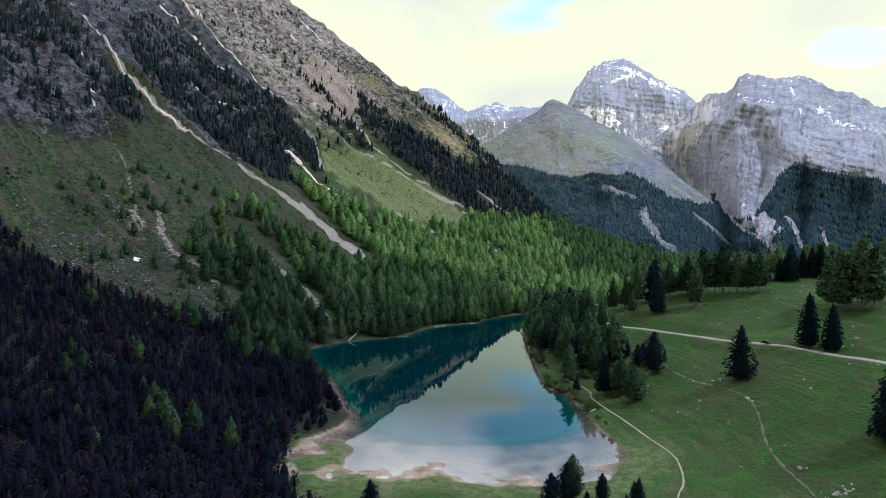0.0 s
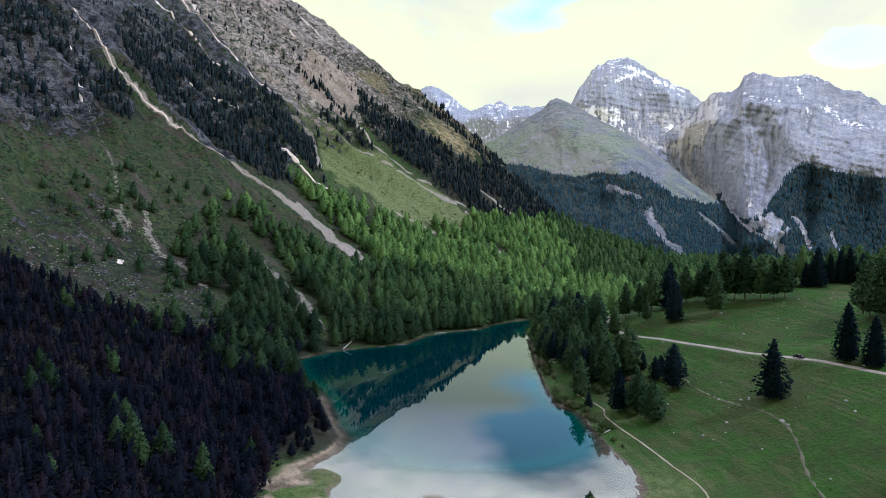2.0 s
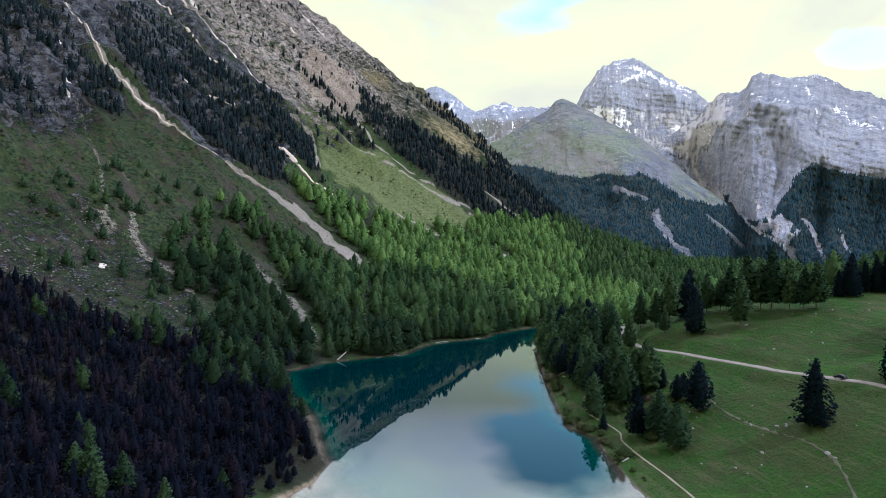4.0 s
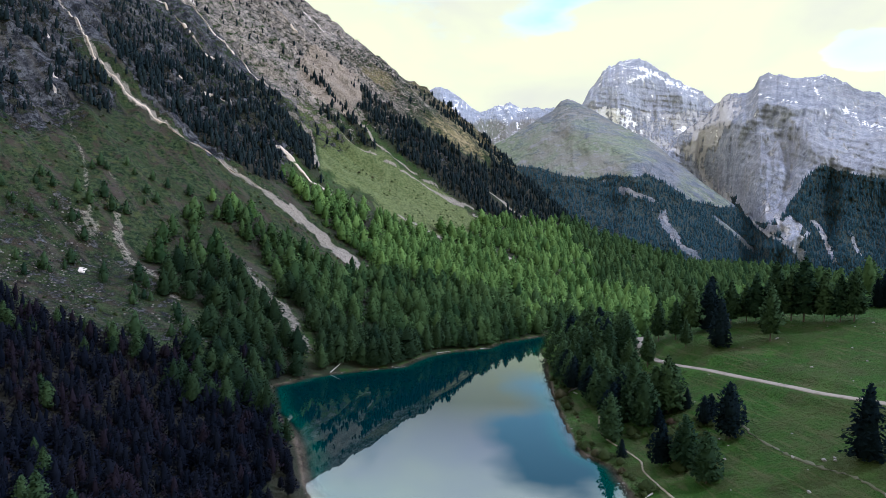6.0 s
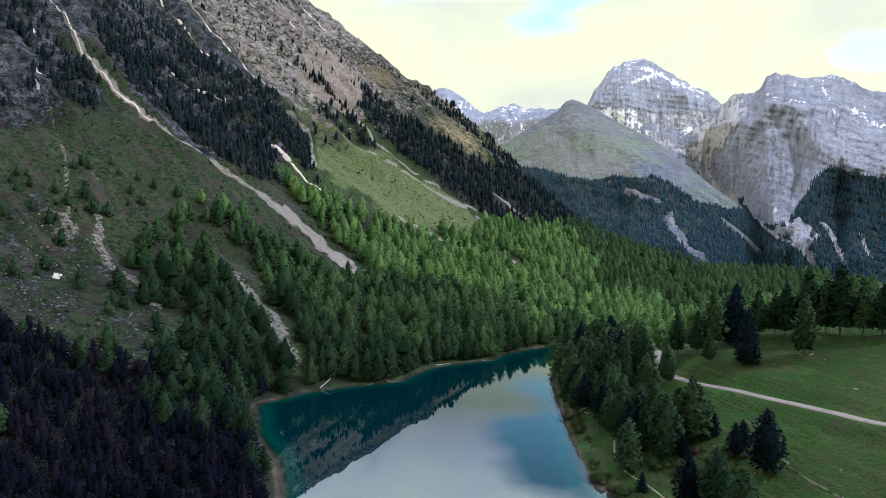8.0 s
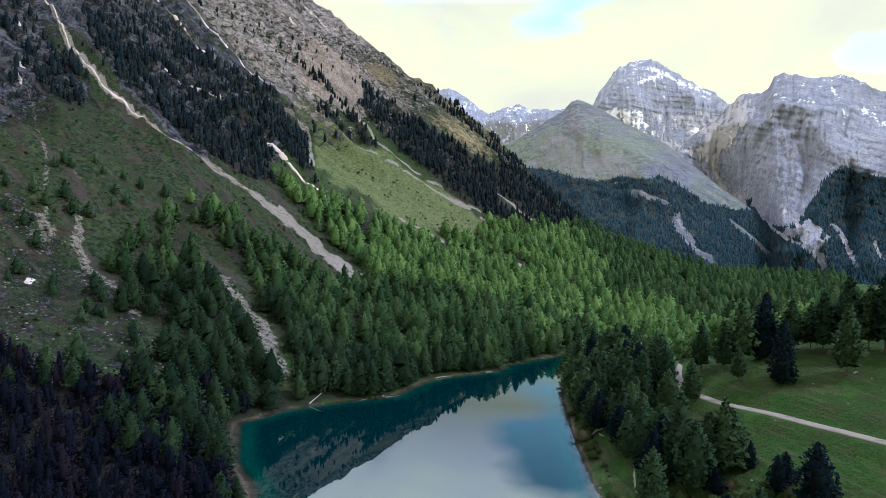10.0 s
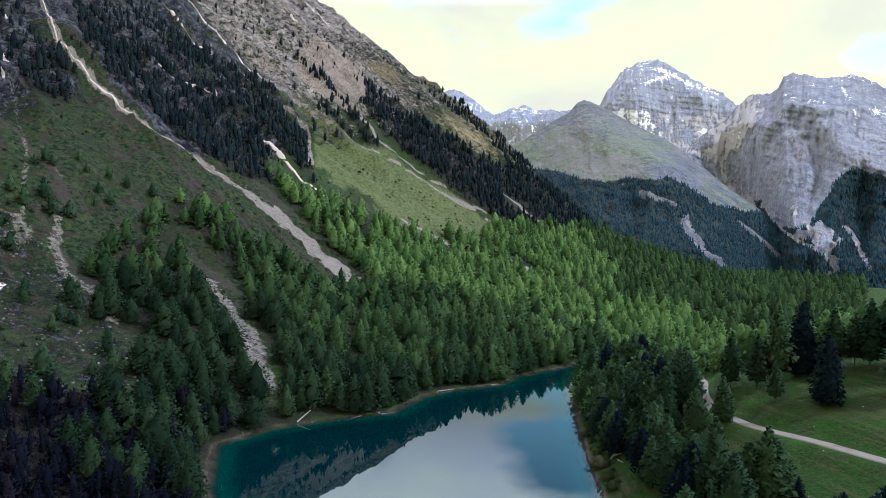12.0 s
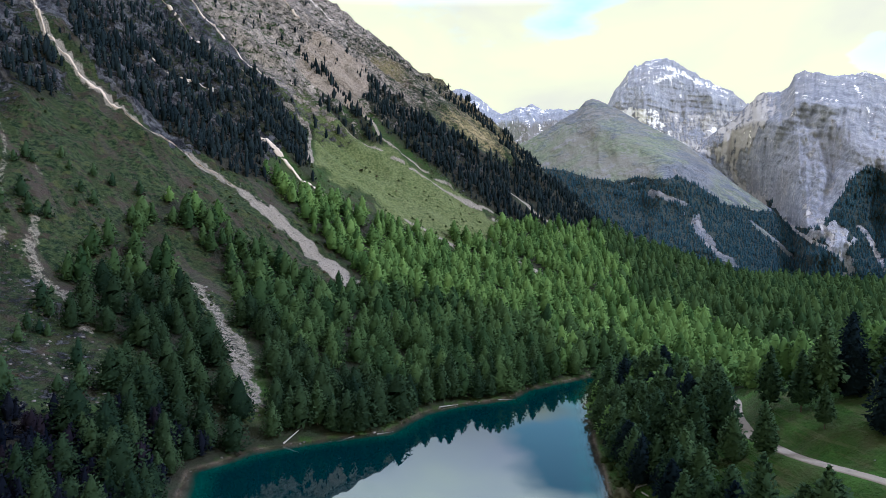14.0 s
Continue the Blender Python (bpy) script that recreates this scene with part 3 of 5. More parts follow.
def scrub_density(x, y):
    """Mountain pines among the crags."""
    u, w = uphill(x, y), along(x, y)
    clump = smooth(-0.25, 0.25, fbm(x, y, 45, 4, 91))
    a = inside(u, w, [(800, 517), (872, 594), (860, 655), (780, 655), (745, 645), (710, 684), (683, 700), (640, 682), (583, 630), (530, 590), (582, 573), (530, 539), (533, 503), (574, 478), (613, 462), (674, 458)])
    b = inside(u, w, [(765, 870), (735, 905), (680, 915), (640, 941), (601, 957), (560, 985), (600, 1040), (500, 1095), (470, 1095), (462, 1000), (466, 900), (490, 815), (538, 810), (587, 806), (649, 792), (705, 823)])
    c = inside(u, w, [(720, 400), (700, 428), (663, 440), (618, 419), (593, 393), (627, 385)])
    crag = inside(u, w, [(1000, 300), (1000, 450), (760, 446), (702, 436), (666, 404), (612, 366), (592, 325), (620, 280), (760, 280)])
    e = inside(u, w, [(720, 690), (680, 712), (720, 715), (800, 715), (880, 715), (900, 690)])
    spur = inside(u, w, [(780, 1075), (790, 1140), (640, 1150), (480, 1105), (480, 1060), (620, 1060)])
    tan_fan = inside(u, w, FAN_TAN)
    b = b & ~tan_fan
    strip = smooth(9, 5, polyline_distance(u, w, [(790, 812), (735, 808), (669, 790), (620, 771)])) + smooth(7, 4, polyline_distance(u, w, [(690, 762), (640, 756)]))
    dens = np.maximum(np.maximum(a * (0.40 + 0.55 * clump), b * (0.55 + 0.45 * clump)), np.maximum(c * (0.45 + 0.5 * clump), np.maximum(e * 0.4 * clump, spur * (0.25 + 0.6 * clump))))
    dens = np.maximum(dens, crag * (0.10 + 0.55 * clump))
    dens = np.maximum(dens, 0.9 * np.clip(strip, 0, 1))
    dens = np.maximum(dens, 0.30 * clump * smooth(0.0, 0.4, fbm(x, y, 60, 3, 97)) * ((u > 560) & (w > 900) & (w < 1095)))
    dens = np.maximum(dens, 0.12 * clump * ((u > 640) & (w > 430) & (w < 900)))
    gap = np.minimum(polyline_distance(u, w, CHANNEL_LONG), np.minimum(polyline_distance(u, w, CHANNEL_RIGHT), polyline_distance(u, w, SNOW_GULLY)))
    for line in (CHANNEL_THIRD, SCREE_SPUR):
        for below in (0, 6, 12, 18):
            gap = np.minimum(gap, polyline_distance(u + below, w, line))
    return dens * smooth(5, 9, gap) * (w < 1150)


def cover(x, y, z):
    """Masks for the ground material."""
    u, w = uphill(x, y), along(x, y)
    d = lake_distance(x, y)
    big = fbm(x, y, 120, 4, 101)
    slope = smooth(300, 360, u)
    alpine = slope * (1 - 0.55 * smooth(480, 560, u) * (w > 560) * (w < 830))
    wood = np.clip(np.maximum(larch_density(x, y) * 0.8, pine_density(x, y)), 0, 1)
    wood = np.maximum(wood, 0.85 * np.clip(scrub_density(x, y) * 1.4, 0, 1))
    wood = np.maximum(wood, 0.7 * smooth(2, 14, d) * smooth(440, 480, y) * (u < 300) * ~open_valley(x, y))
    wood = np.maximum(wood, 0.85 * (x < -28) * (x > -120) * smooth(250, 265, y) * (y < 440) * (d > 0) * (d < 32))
    rock = smooth(600, 720, u + 60 * big) * 0.62
    rock = np.maximum(rock, 0.72 * (inside(u, w, [(545, 462), (620, 455), (727, 466), (900, 500), (900, 650), (690, 650), (640, 672), (600, 640), (560, 560)])))
    rock = np.maximum(rock, 0.75 * smooth(445, 425, w) * smooth(560, 640, u + 40 * big))
    rock = np.maximum(rock, 0.58 * smooth(780, 820, w) * smooth(480, 540, u) * smooth(1000, 900, w))
    block = inside(u, w, [(517, 285), (512, 318), (443, 328), (383, 318), (330, 292), (340, 255), (404, 235), (480, 235)])
    rock = np.maximum(rock, 0.41 * block)
    gold = (0.75 + 0.5 * fbm(x, y, 60, 3, 163)) * smooth(550, 620, u) * smooth(900, 980, w) * smooth(920, 800, u) * 0.75
    rock = rock * (1 - 0.5 * gold) * (1 - 0.45 * np.clip(scrub_density(x, y), 0, 1))
    scree = np.zeros_like(u)

    def line(points, half, strength=1.0, lo=-1e9, hi=1e9):
        dist = polyline_distance(u, w, points) + half * (0.55 * fbm(x, y, 9, 3, 131) + 0.45 * fbm(x, y, 34, 2, 137))
        return strength * smooth(half * 1.25, half * 0.55, dist) * ((u > lo) & (u < hi))

    scree = np.maximum(scree, line(CHANNEL_LONG, 9.5, 0.66, 0, 500))
    scree = np.maximum(scree, line(CHANNEL_LONG, 6, 0.66, 500, 560))
    scree = np.maximum(scree, line(CHANNEL_LONG, 4.2, 0.62, 560, 900))
    scree = np.maximum(scree, line(CHANNEL_RIGHT, 3.4, 0.72))
    scree = np.maximum(scree, line(CHANNEL_BEND, 3.2, 0.75))
    scree = np.maximum(scree, line(CHANNEL_THIRD, 4.4, 0.68))
    scree = np.maximum(scree, line(SCREE_LOW, 6, 0.53))
    scree = np.maximum(scree, line(SCREE_FOOT, 6, 0.9))
    scree = np.maximum(scree, line(SCREE_FOOT_TWO, 6, 0.9))
    scree = np.maximum(scree, line(SCREE_SPUR, 6, 0.95))
    scree = np.maximum(scree, line(SCAR, 2.2, 0.46))
    scree = np.maximum(scree, line(SCAR_TWO, 2.0, 0.45))
    scree = np.maximum(scree, line(SCAR_PALE, 5.5, 0.50))
    scree = np.maximum(scree, line([(496, 318), (486, 324), (472, 312)], 6.5, 0.48))
    shift = 14 * fbm(x, y, 40, 3, 181)
    fan = inside(u + shift, w + shift, FAN_TAN)
    scree = np.maximum(scree, 0.62 * fan)
    scree = np.maximum(scree, 0.45 * inside(u + shift, w - shift, [(870, 1000), (770, 960), (700, 955), (670, 925), (769, 915)]))
    snow = np.zeros_like(u)
    for a, b, q in ((715, 416, 2.6), (650, 386, 2.6), (633, 377, 2.2), (658, 432, 2.6), (686, 571, 3), (676, 592, 2.6)):
        snow = np.maximum(snow, smooth(q * 1.3, q * 0.6, np.hypot((u - a) * 0.45, w - b)))
    snow = np.maximum(snow, smooth(4.2, 1.6, np.hypot(x + 215, (y - 487) * 0.8)))
    snow = np.maximum(snow, 0.72 * smooth(0.2, 0.5, fbm(u * 0.3, w, 26, 4, 117)) * smooth(840, 940, u))
    shore = np.maximum(smooth(np.where((y < 275) & (x < 44) & (x > -32), 9, 1.5), 0.3, d), 0.9 * inside(x, y, [(-52, 232), (-44, 228), (-36, 216), (-28, 208), (-28, 196), (-40, 196), (-50, 216)]))
    shore = np.where(np.hypot((x + 40) / 9, (y - 242) / 11) < 0.9, 0.35, shore)
    mud = smooth(0.35, -0.35, np.hypot((x + 44) / 17, (y - 228) / 27) - 1 + 0.9 * fbm(x, y, 12, 4, 171))
    shore = np.maximum(shore, 0.95 * mud * (d > 0))
    silt = smooth(285, 262, y) * smooth(66, 46, x) * (1 - 0.75 * mud * (fbm(x, y, 9, 3, 173) > -0.1))
    # where the painted sun patch warms rock and scree
    sunlit = smooth(690, 760, w) * smooth(580, 700, u)
    dry = smooth(26, 6, d + 9 * fbm(x, y, 10, 4, 177)) * smooth(262, 235, y) * (x > -75)
    ease = 16 * fbm(x, y, 24, 3, 191)
    pasture = inside(u + ease, w + ease, [(760, 700), (700, 738), (604, 772), (475, 815), (425, 760), (438, 700), (494, 655), (551, 637), (571, 628), (653, 709), (715, 700)]).astype(float)
    pasture = np.maximum(pasture, 0.75 * dry)
    return dict(pasture=pasture, silt=silt, sunlit=sunlit, alpine=alpine, wood=wood, rock=rock, gold=gold, scree=scree, snow=snow, shore=shore)


# ---- the ground: one sheet, finer near the lake ----
def build_ground():
    az = np.radians(np.concatenate([np.linspace(-89, -42, 16), np.linspace(-41.8, 41.8, 460), np.linspace(42, 89, 16)]))
    r = np.concatenate([np.linspace(2, 120, 24), np.geomspace(124, 1700, 330), np.geomspace(1720, 4600, 40)])
    R, A = np.meshgrid(r, az, indexing="ij")
    x, y = R * np.sin(A), -70 + R * np.cos(A)
    z = ground_height(x, y)
    x, y, z = x.ravel(), y.ravel(), z.ravel()
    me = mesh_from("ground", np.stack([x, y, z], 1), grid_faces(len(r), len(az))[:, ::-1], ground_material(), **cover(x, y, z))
    return tagged(new("ground", me), "alpine valley floor, meadow and steep mountainside with scree and snow streaks", "ground", kind="structure")


build_ground()


def build_lake():
    gx, gy = np.meshgrid(np.arange(-110, 130, 2.0), np.arange(200, 600, 2.0))
    x, y = gx.ravel(), gy.ravel()
    d = lake_distance(x, y)
    depth = np.clip(-ground_height(x, y) / 6.0, 0, 1)
    faces = grid_faces(*gx.shape)
    keep = (d[faces] < 7).any(1)
    me = mesh_from("lake", np.stack([x, y, 0 * x], 1), faces[keep], water_material(), depth=depth)
    tagged(new("lake", me), "still turquoise mountain lake mirroring slope and clouds", "lake", kind="structure")


build_lake()

# ---- the far mountains ----
EYE = (5.0, 100.0, 87.0)


def blob(a, e, a0, e0, ra, re, tilt=0.0):
    """A soft spot at bearing a0 and rise e0."""
    return np.exp(-(((a - a0) / ra) ** 2 + ((e - e0 - tilt * (a - a0)) / re) ** 2))


def seam(a, e, points, width):
    """One along a line of (bearing, rise), fading off within width (rise)."""
    d = polyline_distance(a * 0.01745, e, [(p * 0.01745, q) for p, q in points])
    return np.exp(-(np.hypot(d, 0.3 * width) - 0.3 * width) / width)


def build_mountain(name, label, crest, foot, dist, reach, material, seed, masks, spurs=(), rough=40.0, bow=1.0, step=0.06, rows=170, jag=6.0, terrace=0.0, dip=0.3, drawn=0.30, dome=(0, 0)):
    """A massif seen across the valley: its skyline follows crest (bearing in degrees, rise per metre of distance), its face
    comes reach metres towards the valley as it falls to foot; spurs are (line, width, metres) standing out of it (gullies: below zero)."""
    b = np.array([c[0] for c in crest])
    az = np.arange(b[0], b[-1] + step / 2, step)
    rise = np.interp(az, b, [c[1] for c in crest])
    rise = rise + 0.0006 * jag / 10 * dist / 3600 * (3.2 * fbm(az, 0 * az, 0.9, 5, seed + 40, True, 0.72) - 0.8)
    v = np.concatenate([np.linspace(0, 1, rows), np.linspace(1.02, 1.2, 6)])
    V, A = np.meshgrid(v, az, indexing="ij")
    low = np.interp(az, *foot)[None, :] if np.ndim(foot) else foot
    e = low + (rise[None, :] - low) * np.where(V < 1, V, 1 - 2.0 * (V - 1))
    deep = np.interp(az, *reach)[None, :] if np.ndim(reach) else reach
    height = np.clip((e - low) / (rise.max() - low), 0, 1)
    r = dist - deep * (1 - height ** bow) + np.maximum(V - 1, 0) * 2500 + dome[1] * (A - dome[0]) ** 2
    across, up = A * 0.01745 * dist, e * dist
    warp = 45 * fbm(across, up, 260, 4, seed + 9)
    wa, we = A + warp / dist / 0.01745, e + 0.6 * warp / dist
    crooked = 40 * fbm(across, up, 130, 4, seed + 19)
    sa, se = wa + crooked / dist / 0.01745, we + 0.5 * crooked / dist
    calm = np.clip((1 - V) * 7, 0, 1)
    cover_of = masks(wa, we, fbm(across, up, 110, 5, seed + 60), fbm(across * 2.0, up * 0.45, 150, 5, seed + 61))
    smoothness = 1 - 0.75 * np.clip(np.maximum(cover_of.get("fan", 0 * e), 0.85 * cover_of.get("turf", 0 * e)), 0, 1)
    ribs = fbm(across + warp, up * drawn + 0.5 * warp, 240, 6, seed, True, 0.60)
    n2 = fbm(across + 0.4 * warp, up * 0.38, 80, 5, seed + 3, True, 0.62)
    relief = rough * ribs + 0.36 * rough * n2 * (0.4 + 0.6 * smoothness)
    relief = relief * (0.25 + 0.75 * smoothness) + 14 * fbm(across * 0.45, up, 70, 4, seed + 13)
    for line, width, amp in spurs:
        relief = relief + amp * seam(sa, se, line, width)
    if terrace:
        level = (up + dip * across) / 34 + 0.9 * fbm(across, up, 210, 4, seed + 50)
        part_way = level - np.floor(level)
        relief = relief - terrace * (part_way - smooth(0.6, 0.95, part_way)) * smoothness * (0.8 + fbm(across, up, 260, 2, seed + 71))
    r = r - calm * relief
    # no face leans out further than a steep wall
    fill = np.maximum.accumulate(r - 0.3 * up, axis=0) + 0.3 * up - r
    for axis, times in ((1, 5), (0, 2)):
        for _ in range(times):
            fill = 0.5 * fill + 0.25 * (np.roll(fill, 1, axis) + np.roll(fill, -1, axis))
    r = r + fill
    x, y, z = EYE[0] + r * np.sin(np.radians(A)), EYE[1] + r * np.cos(np.radians(A)), EYE[2] + e * r
    layers = {k: np.asarray(cover_of.get(k, 0 * e), float).ravel() for k in ("fan", "turf", "firn", "wood")}
    me = mesh_from(name, np.stack([x.ravel(), y.ravel(), z.ravel()], 1), grid_faces(*z.shape)[:, ::-1], material, **layers)
    tagged(new(name, me), label, "mountain", kind="structure")
    return az, layers["wood"].reshape(z.shape), np.stack([x, y, z], -1)


# distance haze is put into these rock and turf colours, pale and bluish
PEAK_ROCK = mountain_material("hazy_limestone_peak", 14, 0.16, (0.45, 0.447, 0.465), (0.20, 0.207, 0.235), (0.47, 0.440, 0.41), (0.24, 0.23, 0.20), -0.10)
MASSIF_ROCK = mountain_material("hazy_limestone_massif", 26, 0.30, (0.41, 0.405, 0.42), (0.155, 0.162, 0.19), (0.45, 0.415, 0.38), (0.36, 0.325, 0.30), -0.30)
HILL_TURF = mountain_material("hazy_hill_turf", 10, 0.25, (0.23, 0.23, 0.24), (0.100, 0.110, 0.130), (0.22, 0.210, 0.21), (0.185, 0.208, 0.132), -0.6, 0.1)
RIDGE_ROCK = mountain_material("hazy_ridge_rock", 2, 0.2, (0.42, 0.43, 0.465), (0.20, 0.212, 0.25), (0.42, 0.40, 0.39), (0.17, 0.17, 0.12), -0.15)

CREST_PEAK = [(6.5, 0.115), (8.51, 0.130), (10.1, 0.1385), (10.4, 0.149), (10.83, 0.1646), (11.13, 0.171), (11.73, 0.1872), (12.28, 0.194), (13.14, 0.1997), (14.46, 0.2042),
              (15.32, 0.1945), (16.58, 0.1811), (17.71, 0.1690), (19.11, 0.1545), (20.34, 0.1385), (21.5, 0.128), (23.5, 0.11)]
CREST_MASSIF = [(15.6, 0.070), (16.6, 0.083), (18.2, 0.104), (19.4, 0.121), (20.34, 0.1375), (20.84, 0.1480), (21.3, 0.1515), (22.5, 0.1520), (22.92, 0.1560), (23.25, 0.1710), (23.8, 0.1738), (24.55, 0.1705),
                (26.0, 0.1640), (27.4, 0.1668), (28.5, 0.1600), (29.2, 0.152), (29.84, 0.1445), (30.84, 0.1392), (32.56, 0.122), (37, 0.088), (46, 0.06)]
CREST_RIDGE = [(-7, 0.12), (-3.36, 0.1535), (-1.99, 0.1656), (-1.07, 0.1700), (-0.1, 0.1602), (0.78, 0.1470), (1.93, 0.1347), (2.98, 0.1394),
               (4.44, 0.1472), (5.35, 0.1376), (6.48, 0.1413), (7.2, 0.1371), (7.88, 0.140), (10, 0.13)]
CREST_HILL = [(-3, 0.04), (2.2, 0.0822), (4.0, 0.0945), (5.82, 0.1138), (7.0, 0.127), (7.84, 0.1346), (8.5, 0.1475), (9.03, 0.1514), (9.61, 0.1476), (10.73, 0.1383), (12.49, 0.1197), (14.24, 0.1035),
              (15.96, 0.0860), (17.66, 0.0603), (19.75, 0.0297), (21.78, 0.0034), (24.17, -0.0367), (26.47, -0.0718), (28.3, -0.0846), (30, -0.09)]


def ridge_cover(a, e, c, g):
    snow = 0.5 * blob(a, e, 4.3, 0.139, 1.3, 0.005, -0.003) + 0.5 * blob(a, e, 4.6, 0.118, 1.3, 0.011) + 0.45 * blob(a, e, 0.4, 0.146, 1.2, 0.006, -0.012)
    return dict(firn=snow + 0.5 * c, fan=0.30 * smooth(0.13, 0.10, e), turf=1.0 * smooth(0.134, 0.112, e + 0.008 * c))


def peak_cover(a, e, c, g):
    """A walled summit over an apron of snow and scree."""
    wall = np.interp(a, [8, 10.2, 14, 17, 20.4], [0.130, 0.136, 0.134, 0.129, 0.129]) + 0.004 * g
    apron = smooth(0.004, -0.004, e - wall)
    firn = (0.62 * smooth(9.3, 10.6, a) * smooth(15.6, 13.0, a + 40 * (e - 0.12)) + 0.40 * blob(a, e, 17.8, 0.106, 1.4, 0.004)) * smooth(0.094, 0.112, e + 0.008 * c) + 0.8 * g - 0.02
    line = np.interp(a, [12.6, 13.6, 14.6, 15.6, 17.6], [0.164, 0.171, 0.178, 0.177, 0.158])
    wall_snow = 0.62 * np.exp(-((e - line) / 0.0035) ** 2) * smooth(12.3, 13.2, a) * smooth(17.9, 15.6, a)
    wall_snow = wall_snow + 0.42 * seam(a, e, [(14.6, 0.190), (16.0, 0.176), (18.6, 0.152)], 0.004) + 0.16 * smooth(0.165, 0.19, e) + 0.06
    return dict(fan=0.62 * apron + 0.6 * g * apron, firn=np.where(apron > 0.5, firn, wall_snow + 0.25 * c), turf=0.9 * smooth(0.104, 0.090, e + 0.006 * c) * smooth(17.5, 14.5, a))


def massif_cover(a, e, c, g):
    """Scree in the basin beside the peak, a chute below it, stony turf under the crags, wood at the foot."""
    basin = smooth(-0.004, 0.012, np.interp(a, [15, 18.4, 19.6, 20.3, 21.4, 22.6, 24], [0.088, 0.064, 0.062, 0.078, 0.107, 0.125, 0.125]) * -1 + e + 0.005 * c) * smooth(23.4, 20.8, a + 45 * (e - 0.12))
    chute = 0.95 * seam(a, e, [(19.5, 0.070), (19.9, 0.050), (20.5, 0.028), (21.3, 0.013)], 0.0065) + 0.62 * seam(a, e, [(21.3, 0.013), (22.6, -0.008), (24.2, -0.034), (26.4, -0.056)], 0.004)
    streaks = 0.62 * seam(a, e, [(27.0, -0.02), (27.8, -0.045), (28.4, -0.07)], 0.005) + 0.6 * seam(a, e, [(24.0, 0.02), (24.6, -0.005), (25.2, -0.03)], 0.005) + 0.5 * seam(a, e, [(29.3, -0.03), (30.5, -0.06)], 0.005)
    fan = np.maximum(np.maximum(0.82 * basin + 0.45 * g * basin, chute), streaks + 0.2 * c)
    bench = smooth(0.075, 0.10, e) * smooth(0.150, 0.120, e + 0.006 * c) * smooth(20.4, 22.5, a)
    bench = np.maximum(bench, smooth(0.05, 0.065, e) * smooth(0.13, 0.10, e) * smooth(27.0, 28.4, a))
    edge = np.interp(a, [20.8, 21.5, 22.2, 23.0, 25.0, 25.5, 26.3, 27.0, 27.7, 29.4, 31.0, 33, 40], [0.0, 0.017, 0.012, -0.020, -0.020, -0.002, 0.028, 0.042, 0.050, 0.050, 0.036, 0.02, 0.0])
    wood = (e < edge + 0.012 * c) & (fan < 0.46) & (c + 0.5 * g < 0.62 - 0.30 * smooth(0.0, -0.03, e) * smooth(28.5, 26.5, a))
    firn = 0.22 * smooth(0.138, 0.156, e) + 0.16 + 0.50 * seam(a, e, [(23.0, 0.143), (24.8, 0.133), (25.9, 0.128)], 0.003) + 0.5 * seam(a, e, [(26.5, 0.150), (27.6, 0.118), (28.0, 0.108)], 0.0022) + 0.55 * seam(a, e, [(28.8, 0.122), (30.2, 0.105), (31.5, 0.092)], 0.004)
    firn = np.where(e < 0.088 + 0.005 * c, -1, firn)
    return dict(fan=fan, turf=0.12 * bench, wood=wood, firn=firn)


def hill_cover(a, e, c, g):
    """Pasture over a wooded, craggy brow, with a broken pale cliff through the wood."""
    tree_line = np.interp(a, [0, 6.3, 8.6, 11.3, 13.0, 14.7, 15.2, 16.5, 19.5, 22, 30], [0.058, 0.052, 0.040, 0.0365, 0.042, 0.0385, 0.044, 0.030, 0.006, 0.0, -0.02])
    cliff = seam(a, e, [(13.2, 0.022), (14.6, 0.011), (16.2, -0.004), (17.0, -0.03), (18.2, -0.055), (19.6, -0.075)], 0.010)
    brow = smooth(14.3, 15.3, a + 30 * c * 0.02) * smooth(18.2, 16.8, a) * smooth(0.066, 0.055, e)
    fan = np.where(cliff > 0.25, 0.42 * cliff + 0.9 * g, 0.0) + 0.3 * seam(a, e, [(15.0, 0.05), (16.4, 0.03)], 0.004)
    fan = np.maximum(fan, 0.5 * seam(a, e, [(9.0, 0.149), (10.5, 0.135)], 0.004))
    strip = seam(a, e, [(20.5, -0.012), (23.0, -0.045), (26.5, -0.075)], 0.003)
    wood = (e < tree_line + 0.007 * c) & ((cliff < 0.58 + 0.9 * c) | (c < -0.05)) & (strip < 0.5) & (c < 0.75)
    wood = wood | (brow > 0.4) & (c < -0.16) | (e < tree_line + 0.012) & (c < -0.34)
    high = smooth(0.085, 0.125, e + 0.012 * c) + 0.9 * smooth(12.0, 16.0, a + 30 * (0.08 - e))
    turf = np.where(e > tree_line - 0.002, 0.95, 0.30) * (1 - 0.7 * brow) - 0.42 * np.clip(high, 0, 1.2) + 0.6 * strip
    return dict(fan=fan, turf=turf, wood=wood, firn=np.full_like(e, -0.3) + 0.6 * blob(a, e, 11.6, 0.122, 0.5, 0.0012))


